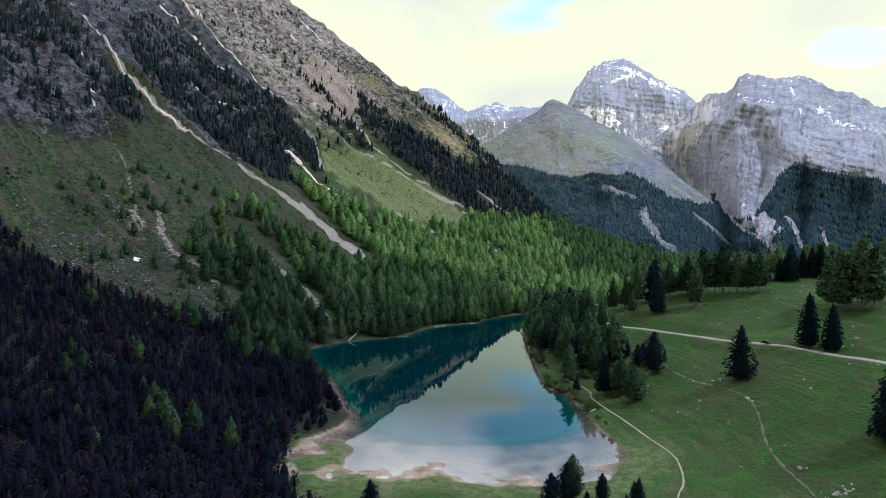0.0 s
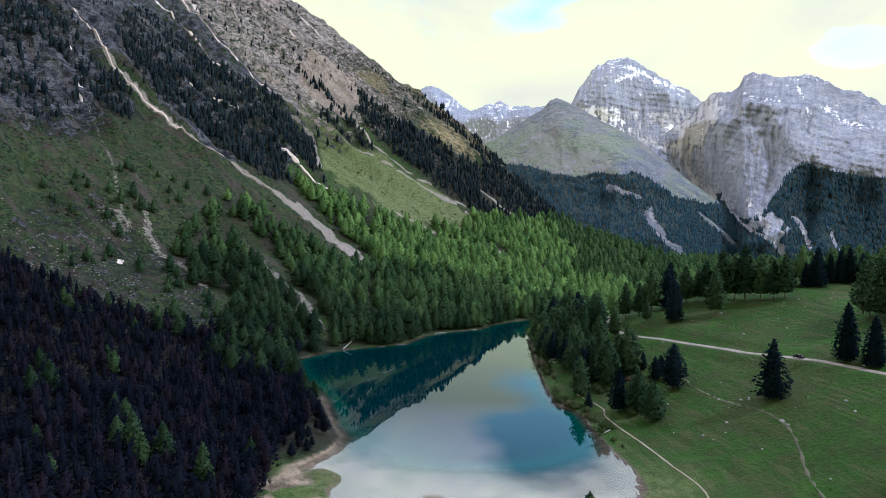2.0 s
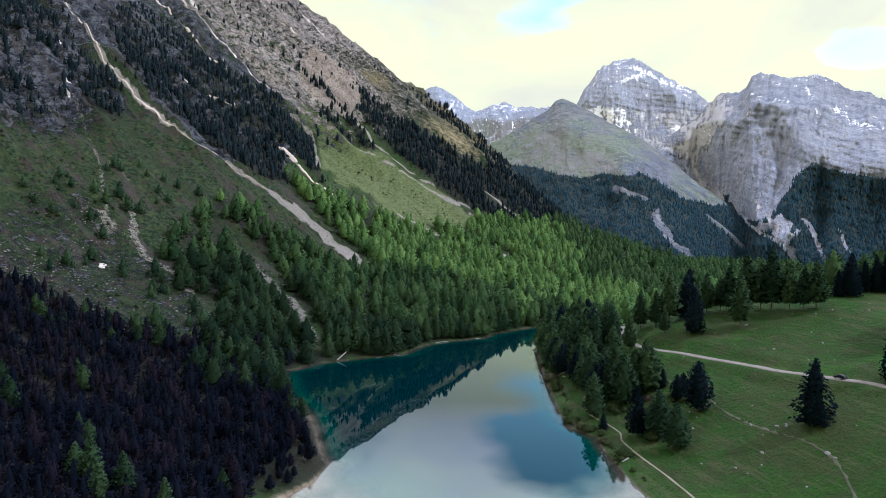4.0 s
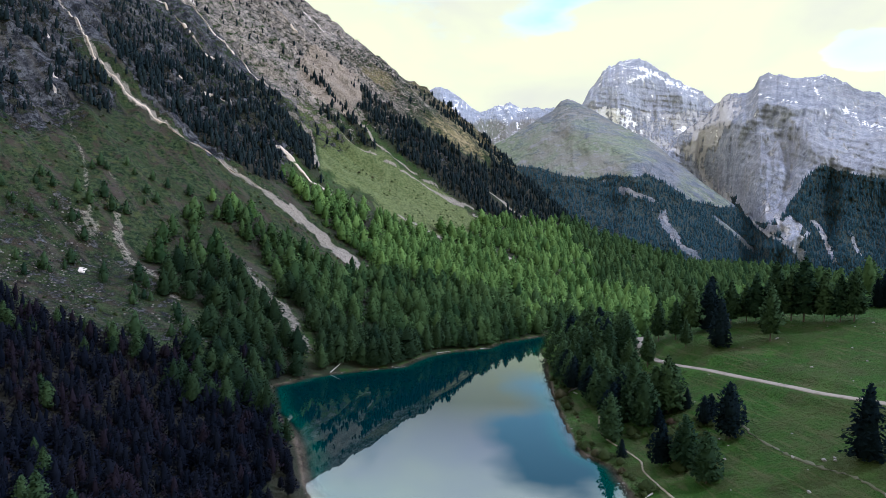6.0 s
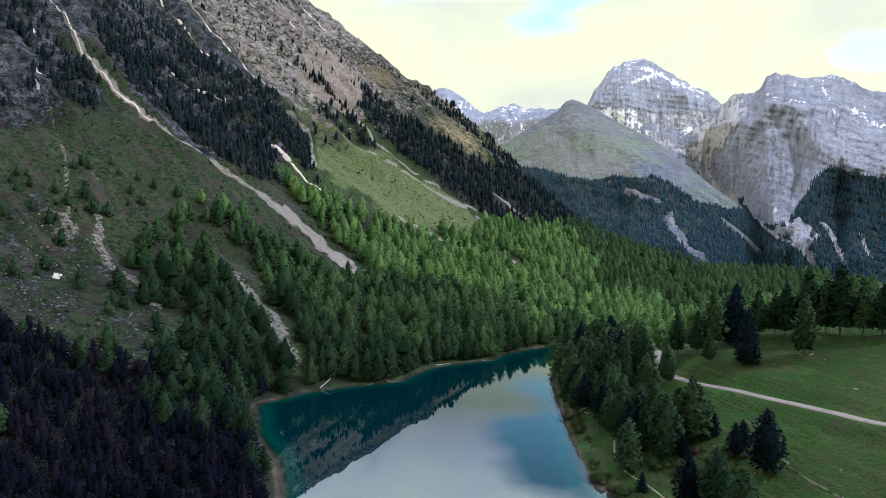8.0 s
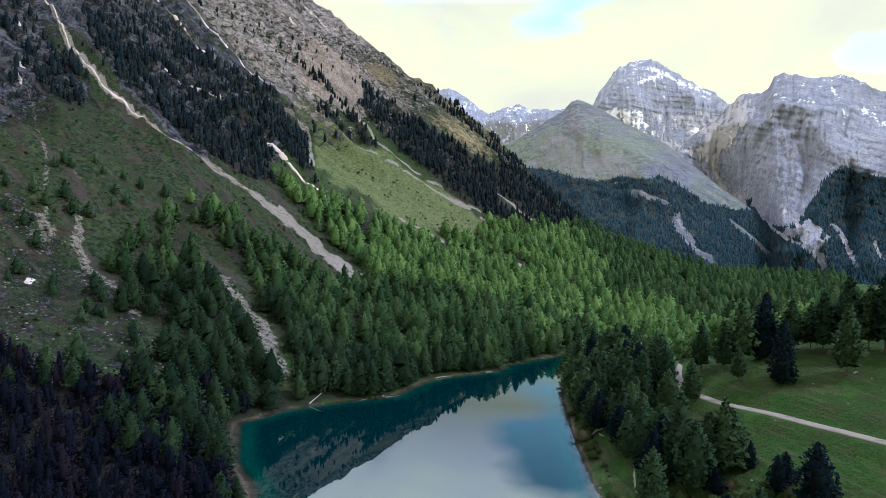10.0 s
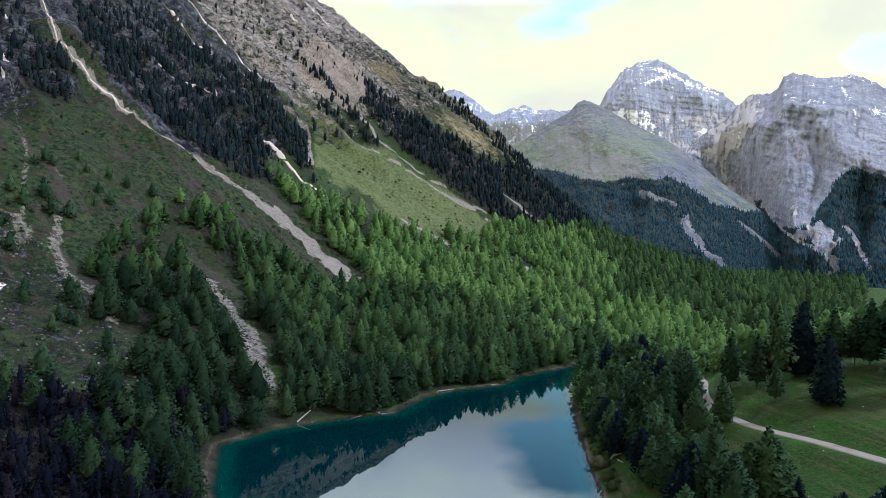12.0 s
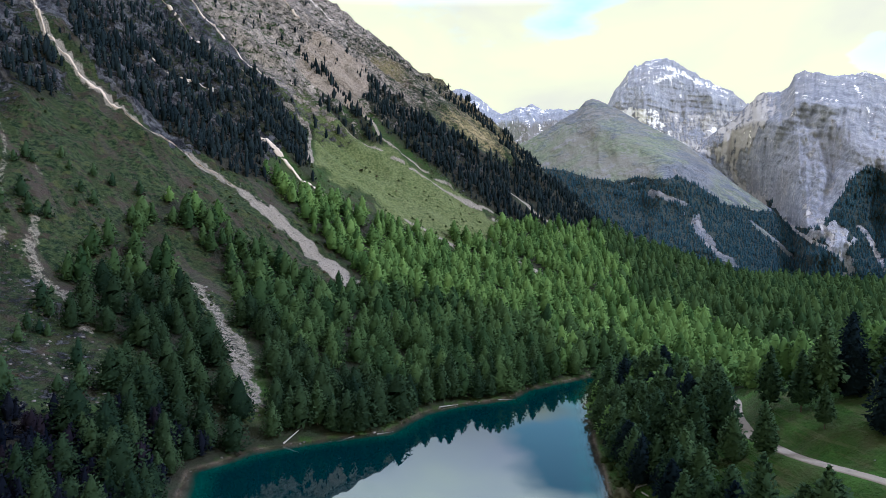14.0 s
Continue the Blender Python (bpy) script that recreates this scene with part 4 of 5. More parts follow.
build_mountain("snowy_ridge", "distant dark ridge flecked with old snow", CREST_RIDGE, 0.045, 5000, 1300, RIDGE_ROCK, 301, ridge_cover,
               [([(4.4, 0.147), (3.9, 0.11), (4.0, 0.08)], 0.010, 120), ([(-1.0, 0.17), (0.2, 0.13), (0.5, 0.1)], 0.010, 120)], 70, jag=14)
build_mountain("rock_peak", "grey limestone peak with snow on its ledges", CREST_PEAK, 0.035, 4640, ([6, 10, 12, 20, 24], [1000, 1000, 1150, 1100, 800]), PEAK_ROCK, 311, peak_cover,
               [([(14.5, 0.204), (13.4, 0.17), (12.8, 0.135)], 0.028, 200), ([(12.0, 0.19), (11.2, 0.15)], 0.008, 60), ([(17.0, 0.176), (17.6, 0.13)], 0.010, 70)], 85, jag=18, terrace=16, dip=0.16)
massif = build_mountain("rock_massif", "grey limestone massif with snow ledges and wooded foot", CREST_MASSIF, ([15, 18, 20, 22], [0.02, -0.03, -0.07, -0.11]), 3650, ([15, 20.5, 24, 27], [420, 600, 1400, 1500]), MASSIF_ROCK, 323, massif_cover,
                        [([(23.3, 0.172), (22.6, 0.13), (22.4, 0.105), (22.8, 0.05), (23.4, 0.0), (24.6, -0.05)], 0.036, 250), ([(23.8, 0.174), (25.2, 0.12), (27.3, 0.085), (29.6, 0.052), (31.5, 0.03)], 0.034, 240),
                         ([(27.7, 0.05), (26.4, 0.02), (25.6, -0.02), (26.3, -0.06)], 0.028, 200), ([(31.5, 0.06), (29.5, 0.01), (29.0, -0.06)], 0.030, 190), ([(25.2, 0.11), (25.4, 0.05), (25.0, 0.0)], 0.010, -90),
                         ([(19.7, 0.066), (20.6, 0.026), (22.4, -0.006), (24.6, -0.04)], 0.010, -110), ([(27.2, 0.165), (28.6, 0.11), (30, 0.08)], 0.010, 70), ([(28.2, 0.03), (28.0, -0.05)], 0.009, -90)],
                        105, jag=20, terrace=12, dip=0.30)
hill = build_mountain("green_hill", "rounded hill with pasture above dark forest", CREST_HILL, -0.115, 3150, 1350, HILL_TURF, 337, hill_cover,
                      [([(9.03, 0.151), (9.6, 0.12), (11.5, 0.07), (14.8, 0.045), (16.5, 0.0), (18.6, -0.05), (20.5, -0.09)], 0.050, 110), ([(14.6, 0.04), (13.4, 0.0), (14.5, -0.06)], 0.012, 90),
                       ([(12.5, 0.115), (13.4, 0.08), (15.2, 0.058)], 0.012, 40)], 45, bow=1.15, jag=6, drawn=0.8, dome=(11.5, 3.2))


# ---- trees ----
def crown_arrays(height, radius, whorls, per, seed, start=0.12, droop=0.35, power=0.8, core=True, blade=0.42):
    """Triangles of a conifer's crown: drooping sprays in whorls round a thin dark core."""
    rng = random.Random(seed)
    verts, tris = [], []
    for i in range(whorls):
        h = start + (1 - start) * ((i + rng.random() * 0.7) / whorls)
        span = radius * (1 - (h - start) / (1 - start)) ** power + 0.10 * radius
        turn = rng.random() * 6.28
        for k in range(per):
            if rng.random() < 0.08:
                continue
            a = turn + 6.283 * (k + rng.uniform(-0.35, 0.35)) / per
            s = span * rng.uniform(0.62, 1.15)
            z0 = h * height + rng.uniform(-0.02, 0.02) * height
            dz = -droop * s * rng.uniform(0.5, 1.3)
            wd = max(s * blade, 0.14 * radius) * rng.uniform(0.7, 1.2)
            roll = rng.uniform(-0.6, 0.6)
            ca, sa = math.cos(a), math.sin(a)
            base = len(verts)
            lift = 0.10 * s
            for (rad, off, zz) in ((0.05 * s, 0, 0.02 * height), (0.62 * s, wd * 0.5, dz * 0.45 + lift + roll * wd * 0.5), (0.58 * s, -wd * 0.5, dz * 0.45 + lift - roll * wd * 0.5), (s, 0, dz)):
                verts.append((rad * ca - off * sa, rad * sa + off * ca, z0 + zz))
            tris += [(base, base + 1, base + 2), (base + 1, base + 3, base + 2)]
    if core:
        base, m = len(verts), 6
        for j, (hh, rr) in enumerate(((start + 0.02, 0.42), (0.45, 0.34), (0.78, 0.16))):
            for k in range(m):
                a = 6.283 * k / m + j
                q = radius * rr * rng.uniform(0.75, 1.2)
                verts.append((q * math.cos(a), q * math.sin(a), hh * height))
        verts.append((0, 0, height))
        for j in range(2):
            for k in range(m):
                a, b = base + j * m + k, base + j * m + (k + 1) % m
                tris += [(a, b, b + m), (a, b + m, a + m)]
        for k in range(m):
            tris.append((base + 2 * m + k, base + 2 * m + (k + 1) % m, len(verts) - 1))
    return np.array(verts, np.float32), np.array(tris, np.int32)


def fuzzy_crown(height, radius, rings, sides, sprays, seed, start=0.05, blunt=1.6, size=0.07, lift=0.4, tiers=9, thin=0.62, full=0.55, body=0.60):
    """A conifer's crown: a slim dark body set with tufts on ragged tiers of boughs, rounded off towards the top."""
    rng = random.Random(seed)
    lean = [rng.uniform(0, 6.28) for _ in range(4)]
    boughs = {}

    def profile(t):
        return radius * min(1.0, full + 2.4 * t) * max(1 - t ** blunt, 0.0) ** 0.9 + 0.02 * radius

    def reach(t, a):
        """How far the bough of this tier and side stands out."""
        tier = int(t * tiers)
        count = max(4, int(9 - 5 * t))
        key = (tier, int((a / 6.2832 + 0.37 * tier) * count) % count)
        if key not in boughs:
            boughs[key] = rng.uniform(0.80, 1.16) if rng.random() < 0.92 else 0.6
        part_way = t * tiers - tier
        return profile(t) * boughs[key] * (1.0 - 0.16 * part_way) * (1 + 0.10 * math.sin(2 * a + lean[1] + 4 * t))

    verts, tris = [], []
    for i in range(rings):
        t = 0.96 * i / (rings - 1)
        for k in range(sides):
            a = 6.283 * (k + 0.5 * (i % 2)) / sides
            q = body * profile(t) * rng.uniform(0.65, 1.15)
            verts.append((q * math.cos(a), q * math.sin(a), (start + (1 - start) * t + rng.uniform(-0.25, 0.25) / rings) * height))
    for i in range(rings - 1):
        for k in range(sides):
            a, b = i * sides + k, i * sides + (k + 1) % sides
            tris += [(a, b, b + sides), (a, b + sides, a + sides)]
    verts.append((0, 0, height * 0.985))
    top = len(verts) - 1
    tris += [((rings - 1) * sides + k, (rings - 1) * sides + (k + 1) % sides, top) for k in range(sides)]
    made = 0
    while made < sprays:
        t = rng.random()
        if rng.random() > profile(t) / radius + 0.10:
            continue
        made += 1
        a = rng.uniform(0, 6.283)
        q = reach(t, a) * (1 - 0.42 * rng.random() ** 1.3)
        long = size * height * rng.uniform(0.6, 1.35) * (1.0 - 0.35 * t)
        wide = long * thin * rng.uniform(0.7, 1.3)
        da = a + rng.uniform(-0.8, 0.8)
        out, up = rng.uniform(0.35, 1.0), (rng.uniform(0.1, 0.8) if rng.random() < lift + 0.5 * t * t else -rng.uniform(0.0, 0.55))
        n = math.hypot(out, up)
        dx, dy, dz = out * math.cos(da) / n * long, out * math.sin(da) / n * long, up / n * long
        roll = rng.uniform(-0.9, 0.9)
        tx, ty, tz = -math.sin(da) * wide * math.cos(roll), math.cos(da) * wide * math.cos(roll), math.sin(roll) * wide
        px, py, pz = q * math.cos(a), q * math.sin(a), (start + (1 - start) * t + rng.uniform(-0.01, 0.01)) * height
        base = len(verts)
        verts += [(px - 0.4 * dx, py - 0.4 * dy, pz - 0.4 * dz), (px + 0.15 * dx + tx * 0.6, py + 0.15 * dy + ty * 0.6, pz + 0.15 * dz + tz * 0.6),
                  (px + 0.6 * dx, py + 0.6 * dy, pz + 0.6 * dz), (px + 0.15 * dx - tx * 0.6, py + 0.15 * dy - ty * 0.6, pz + 0.15 * dz - tz * 0.6)]
        tris += [(base, base + 1, base + 2), (base, base + 2, base + 3)]
    return np.array(verts, np.float32), np.array(tris, np.int32)


def crown_normals(v, f):
    """Soft outward normals of a crown of height one, and its faces turned to match."""
    n = np.stack([v[:, 0], v[:, 1], 0 * v[:, 0]], 1)
    n /= np.linalg.norm(n, axis=1)[:, None] + 1e-6
    rise = np.clip(v[:, 2:3], 0, 1) ** 1.6
    n = n * (1.0 - 0.35 * rise) + np.concatenate([0 * rise, 0 * rise, 0.12 + 0.95 * rise], 1)
    n /= np.linalg.norm(n, axis=1)[:, None]
    flat = np.cross(v[f[:, 1]] - v[f[:, 0]], v[f[:, 2]] - v[f[:, 0]])
    flip = (flat * (n[f].mean(1) + (0, 0, 0.5))).sum(1) < 0
    f = np.where(flip[:, None], f[:, ::-1], f)
    flat = np.where(flip[:, None], -flat, flat)
    flat /= np.linalg.norm(flat, axis=1)[:, None] + 1e-9
    own = np.zeros_like(v)
    for k in range(3):
        np.add.at(own, f[:, k], flat)
    own /= np.linalg.norm(own, axis=1)[:, None] + 1e-9
    n = n * 0.66 + own * 0.34
    return (n / (np.linalg.norm(n, axis=1)[:, None] + 1e-9)).astype(np.float32), f


def trunk_arrays(height, radius, sides=7):
    verts, tris = [], []
    for h, q in ((-0.6, 1.35), (0.5, 1.0), (height * 0.45, 0.7), (height * 0.97, 0.12)):
        for k in range(sides):
            a = 6.283 * k / sides
            verts.append((radius * q * math.cos(a), radius * q * math.sin(a), h))
    for j in range(3):
        for k in range(sides):
            a, b = j * sides + k, j * sides + (k + 1) % sides
            tris += [(a, b, b + sides), (a, b + sides, a + sides)]
    return np.array(verts, np.float32), np.array(tris, np.int32)


def scatter(x0, x1, y0, y1, gap, density, seed):
    """Places on a shaken grid, kept where density(x, y) beats a random draw."""
    rng = np.random.default_rng(seed)
    gx, gy = np.meshgrid(np.arange(x0, x1, gap), np.arange(y0, y1, gap))
    x = gx.ravel() + rng.uniform(-0.48, 0.48, gx.size) * gap
    y = gy.ravel() + rng.uniform(-0.48, 0.48, gx.size) * gap
    keep = rng.random(gx.size) < density(x, y)
    return x[keep], y[keep]


def forest(name, label, x, y, z, heights, shapes, material, seed, category="forest"):
    """Many trees joined in one mesh; shapes are crowns of height one."""
    rng = np.random.default_rng(seed)
    pick, turn, tint = rng.integers(0, len(shapes), len(x)), rng.uniform(0, 6.28, len(x)), rng.random(len(x))
    fat = rng.uniform(0.85, 1.3, len(x))
    vs, fs, ts, ns, base = [], [], [], [], 0
    for k, (v, f) in enumerate(shapes):
        nv, f = crown_normals(v, f)
        ids = np.nonzero(pick == k)[0]
        if not len(ids):
            continue
        c, s, h = np.cos(turn[ids])[:, None], np.sin(turn[ids])[:, None], heights[ids][:, None]
        g = h * fat[ids][:, None]
        px = x[ids][:, None] + g * (v[:, 0] * c - v[:, 1] * s)
        py = y[ids][:, None] + g * (v[:, 0] * s + v[:, 1] * c)
        pz = z[ids][:, None] + h * v[:, 2] - 0.3
        vs.append(np.stack([px, py, pz], -1).reshape(-1, 3))
        fs.append((f[None] + (base + np.arange(len(ids)) * len(v))[:, None, None]).reshape(-1, 3))
        ts.append(np.repeat(tint[ids], len(v)))
        ns.append(np.stack([nv[:, 0] * c - nv[:, 1] * s, nv[:, 0] * s + nv[:, 1] * c, nv[:, 2] + 0 * c], -1).reshape(-1, 3))
        base += len(ids) * len(v)
    me = mesh_from(name, np.concatenate(vs), np.concatenate(fs), material, False, np.concatenate(ns), tint=np.concatenate(ts))
    return tagged(new(name, me), label, category, kind="stuff")


larch_far = [fuzzy_crown(1.0, 0.40, 5, 5, 122, 500 + i, 0.06, 1.6 + 0.17 * i, 0.135, 0.35, 7, full=0.7) for i in range(7)]
larch_near = [fuzzy_crown(1.0, 0.40, 6, 5, 440, 530 + i, 0.08, 1.6 + 0.17 * i, 0.084, 0.35, 9, full=0.7) for i in range(7)]
larch_mid = [fuzzy_crown(1.0, 0.40, 4, 5, 42, 510 + i, 0.04, 2.2, 0.17, 0.35, 6) for i in range(5)]
pine_far = [fuzzy_crown(1.0, 0.44, 3, 5, 92, 520 + i, 0.14, 1.8 + 0.2 * i, 0.15, 0.6, 5, 0.5, 0.7, 0.40) for i in range(6)]


def spire_arrays(seed, sides=5):
    """A far conifer: two ragged tiers and a tip."""
    r = random.Random(seed)
    verts, tris = [], []
    for z0, z1, q in ((0.02, 0.62, 0.24), (0.38, 1.0, 0.16)):
        base = len(verts)
        for k in range(sides):
            a = 6.283 * k / sides + r.uniform(-0.3, 0.3)
            verts.append((q * r.uniform(0.7, 1.2) * math.cos(a), q * r.uniform(0.7, 1.2) * math.sin(a), z0 + r.uniform(-0.06, 0.06)))
        verts.append((0, 0, z1))
        tris += [(base + k, base + (k + 1) % sides, base + sides) for k in range(sides)]
    return np.array(verts, np.float32), np.array(tris, np.int32)


tiny = [spire_arrays(540 + i) for i in range(5)]

x, y = scatter(-330, 120, 330, 1250, 9.0, larch_density, 1)
rng = np.random.default_rng(3)
# sun and shade on the slope are painted by choosing needle colours by place
tall, sunlit = rng.uniform(0.55, 1.0, len(x)) * 19, along(x, y) + 0.6 * (uphill(x, y) - 330) + 60 * fbm(x, y, 60, 3, 79) > 545
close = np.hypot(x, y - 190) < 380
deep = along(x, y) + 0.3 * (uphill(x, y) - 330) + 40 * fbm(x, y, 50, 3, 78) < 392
for keep, shapes, needles, label, seed in ((sunlit & close, larch_near, LARCH_SUNLIT, "green larch forest on the lower mountainside, coloured as if sunlit", 10), (sunlit & ~close, larch_far, LARCH_SUNLIT, "green larch forest on the lower mountainside, coloured as if sunlit", 11),
                                           (~sunlit & ~deep & close, larch_near, LARCH_SHADED, "green larch wood along the lake shore, coloured as if shaded", 17), (~sunlit & ~deep & ~close, larch_far, LARCH_SHADED, "green larch wood along the lake shore, coloured as if shaded", 18),
                                           (~sunlit & deep & close, larch_near, LARCH_DEEP_SHADE, "green larch wood below the block field, coloured as if deeply shaded", 20), (~sunlit & deep & ~close, larch_far, LARCH_DEEP_SHADE, "green larch wood below the block field, coloured as if deeply shaded", 23)):
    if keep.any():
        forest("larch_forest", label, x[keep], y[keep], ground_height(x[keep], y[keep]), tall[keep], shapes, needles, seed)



def lone_density(x, y):
    u, w = uphill(x, y), along(x, y)
    field = inside(u, w, [(350, 258), (440, 250), (520, 275), (545, 330), (535, 400), (500, 420), (470, 350), (400, 330), (345, 300)])
    return 0.34 * field * smooth(-0.25, 0.25, fbm(x, y, 26, 3, 83))


x, y = scatter(-340, -60, 380, 760, 8.0, lone_density, 6)
forest("scattered_larches", "young green larches scattered over the block field", x, y, ground_height(x, y), np.random.default_rng(8).uniform(4, 13, len(x)), larch_far, LARCH_DULL, 24)

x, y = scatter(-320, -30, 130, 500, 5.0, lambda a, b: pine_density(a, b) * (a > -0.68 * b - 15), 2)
forest("pine_forest", "mountain pine wood beside the lake, darkened as if in shade", x, y, ground_height(x, y), rng.uniform(5, 10.5, len(x)), pine_far, PINE_SHADED, 12)

dwarf = [fuzzy_crown(1.0, 0.40, 3, 5, 18, 570 + i, 0.03, 1.5, 0.20, 0.4, 5) for i in range(5)]
x, y = scatter(-560, 260, 560, 1500, 5.6, lambda a, b: 1.2 * scrub_density(a, b), 4)
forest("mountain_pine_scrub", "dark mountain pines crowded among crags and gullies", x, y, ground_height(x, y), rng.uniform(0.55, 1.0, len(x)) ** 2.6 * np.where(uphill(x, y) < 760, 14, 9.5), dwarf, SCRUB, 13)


def valley_density(x, y):
    u, d = uphill(x, y), lake_distance(x, y)
    return 0.85 * (d > 4) * (u < np.where(x > 90, 470, 300)) * smooth(410, 440, y + 0.1 * (x - 120)) * (x > 50) * smooth(4, 8, nearest_on(x, y, ROAD)[0]) * ~open_valley(x, y)


x, y = scatter(50, 600, 400, 1250, 10.2, valley_density, 5)
tall = rng.uniform(11, 19, len(x))
# the valley's shaded side gets its shade from the darker needle copy
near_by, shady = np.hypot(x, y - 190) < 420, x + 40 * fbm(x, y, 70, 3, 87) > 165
for keep, shapes, needles, label, seed in ((near_by & shady, larch_far, LARCH_SHADED, "green larch wood filling the valley behind the meadow, coloured as if shaded", 14), (near_by & ~shady, larch_far, LARCH_SUNLIT, "green larch forest filling the valley behind the lake, coloured as if sunlit", 19),
                                           (~near_by & shady, larch_mid, LARCH_SHADED, "green larch wood filling the valley behind the meadow, coloured as if shaded", 24), (~near_by & ~shady, larch_mid, LARCH_SUNLIT, "green larch forest filling the valley behind the lake, coloured as if sunlit", 25)):
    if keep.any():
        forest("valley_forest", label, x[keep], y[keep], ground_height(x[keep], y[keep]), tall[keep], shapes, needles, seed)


def mountain_trees(patch, count, seed):
    az, wooded, p = patch
    r = np.random.default_rng(seed)
    i, j = np.nonzero(wooded > 0.5)
    k = r.integers(0, len(i), count)
    q = p[i[k], j[k]] + r.uniform(-6, 6, (count, 3)) * (1, 1, 0)
    return q[:, 0], q[:, 1], q[:, 2]


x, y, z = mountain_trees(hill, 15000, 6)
forest("hill_forest", "dense dark conifer forest on the far hill", x, y, z - 2, rng.uniform(9, 17, len(x)), tiny, HAZY_WOOD, 15)
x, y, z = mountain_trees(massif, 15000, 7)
forest("massif_forest", "dark conifer forest on the foot of the massif", x, y, z - 2, rng.uniform(9, 16, len(x)), tiny, HAZY_WOOD, 16)



# ---- boulders and dwarf shrubs on the mountainside ----
def stone_arrays(seed):
    bm = bmesh.new()
    bmesh.ops.create_icosphere(bm, subdivisions=1, radius=0.5)
    r = random.Random(seed)
    for v in bm.verts:
        v.co *= r.uniform(0.65, 1.2)
        v.co.z *= 0.7
    bm.verts.index_update()
    out = np.array([v.co[:] for v in bm.verts], np.float32), np.array([[q.index for q in t.verts] for t in bm.faces], np.int32)
    bm.free()
    return out


def stone_material():
    m = Nodes("field_stone")
    n, k = m.noise(1.5, 6.0, 0.7), m.noise(0.4, 3.0)
    own = m.math("FRACT", m.math("ADD", m.attr("tint"), m.n.new("ShaderNodeObjectInfo").outputs["Random"]))
    col = m.mix(own, (0.050, 0.043, 0.038), (0.24, 0.215, 0.19))
    col = m.mix(m.span(n, 0.5, 0.75), col, (0.10, 0.10, 0.085))
    return m.surface(col, 0.9, m.bump(n, 0.7, 0.1))


STONE = stone_material()
stones = [stone_arrays(600 + i) for i in range(6)]


def block_density(x, y):
    u, w = uphill(x, y), along(x, y)
    a = inside(u, w, [(517, 285), (512, 318), (443, 332), (383, 322), (330, 296), (340, 255), (404, 235), (500, 235)])
    b = (polyline_distance(u, w, SCREE_LOW) < 9) | (polyline_distance(u, w, CHANNEL_LONG) < 7) & (u < 560)
    return np.where(a, 0.65 * smooth(-0.3, 0.3, fbm(x, y, 22, 3, 141)) + 0.1, np.where(b, 0.4, 0.0))


x, y = scatter(-340, -60, 380, 760, 2.1, block_density, 21)
forest("boulder_field", "grey boulders and scree blocks strewn below the crags", x, y, ground_height(x, y) + 0.2, rng.uniform(0.5, 1.0, len(x)) ** 3 * 1.9, stones, STONE, 22, "boulders")


def shrub_density(x, y):
    u, w = uphill(x, y), along(x, y)
    gap = np.minimum(polyline_distance(u, w, CHANNEL_LONG), polyline_distance(u, w, CHANNEL_RIGHT))
    return 0.5 * smooth(-0.1, 0.4, fbm(x, y, 34, 4, 151)) * (u > 330) * (u < 620) * (w > 240) * (w < 830) * (gap > 9)


bush_shape = [crown_arrays(1.0, 0.75, 4, 6, 560 + i, 0.05, 0.15, 0.4, True, 0.7) for i in range(4)]
x, y = scatter(-330, 90, 400, 1000, 6.0, shrub_density, 23)
forest("dwarf_shrubs", "low dull green shrubs dotted over the slope", x, y, ground_height(x, y), rng.uniform(0.8, 2.4, len(x)), bush_shape, SHRUB, 24, "shrubs")


# ---- single trees ----
def tree_thing(name, label, height, radius, material, seed, start=0.1, blunt=1.5, size=0.078, lift=0.4, tiers=11, sprays=900, trunk=0.22, full=0.6):
    root = new(name)
    root.empty_display_size = 1.0
    tv, tf = trunk_arrays(height, trunk)
    stem = new("trunk", mesh_from("trunk", tv, tf, BARK))
    cv, cf = fuzzy_crown(height, radius, 12, 8, sprays, seed, start, blunt, size, lift, tiers, full=full)
    cn, cf = crown_normals(cv / height, cf)
    top = new("crown", mesh_from("crown", cv, cf, material, False, cn))
    stem.parent = top.parent = root
    return tagged(root, label, "tree")


def plant(kinds, places, group, seed):
    """Places rows of (x, y, height) with copies of the kinds; each kind is 18 m tall."""
    r = random.Random(seed)
    for x, y, h in places:
        k = r.randrange(len(kinds))
        root = kinds[k]
        m = pose(x, y, float(ground_height(x, y)[0]) - 0.1, 0, 0, r.uniform(0, 360)) @ Matrix.Diagonal((h / 18 * r.uniform(0.9, 1.1), h / 18 * r.uniform(0.9, 1.1), h / 18, 1))
        if root.get("used"):
            ob = copy_thing(root, m)
        else:
            ob, root["used"] = root, 1
            root.matrix_basis = m
        tagged(ob, group=group)


larches = [tree_thing("larch_tree", "fresh green feathery larch on the lake shore", 18, 5.6, LARCH_DULL, 700 + i, 0.08, 1.5 + 0.22 * i) for i in range(6)]
wood_larches = [tree_thing("larch_tree", "dull green larch standing in the dark pine wood", 18, 5.2, LARCH_DULL, 750 + i, 0.10, 1.5 + 0.2 * i) for i in range(4)]
hill_larches = [tree_thing("larch_tree", "tall green larch with bare lower stem on the meadow", 18, 4.7, LARCH_DULL, 710 + i, 0.15, 1.25 + 0.18 * i, full=0.45) for i in range(4)]
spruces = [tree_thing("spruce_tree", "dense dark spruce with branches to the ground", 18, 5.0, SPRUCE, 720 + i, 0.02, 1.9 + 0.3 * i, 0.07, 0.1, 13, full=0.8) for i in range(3)]
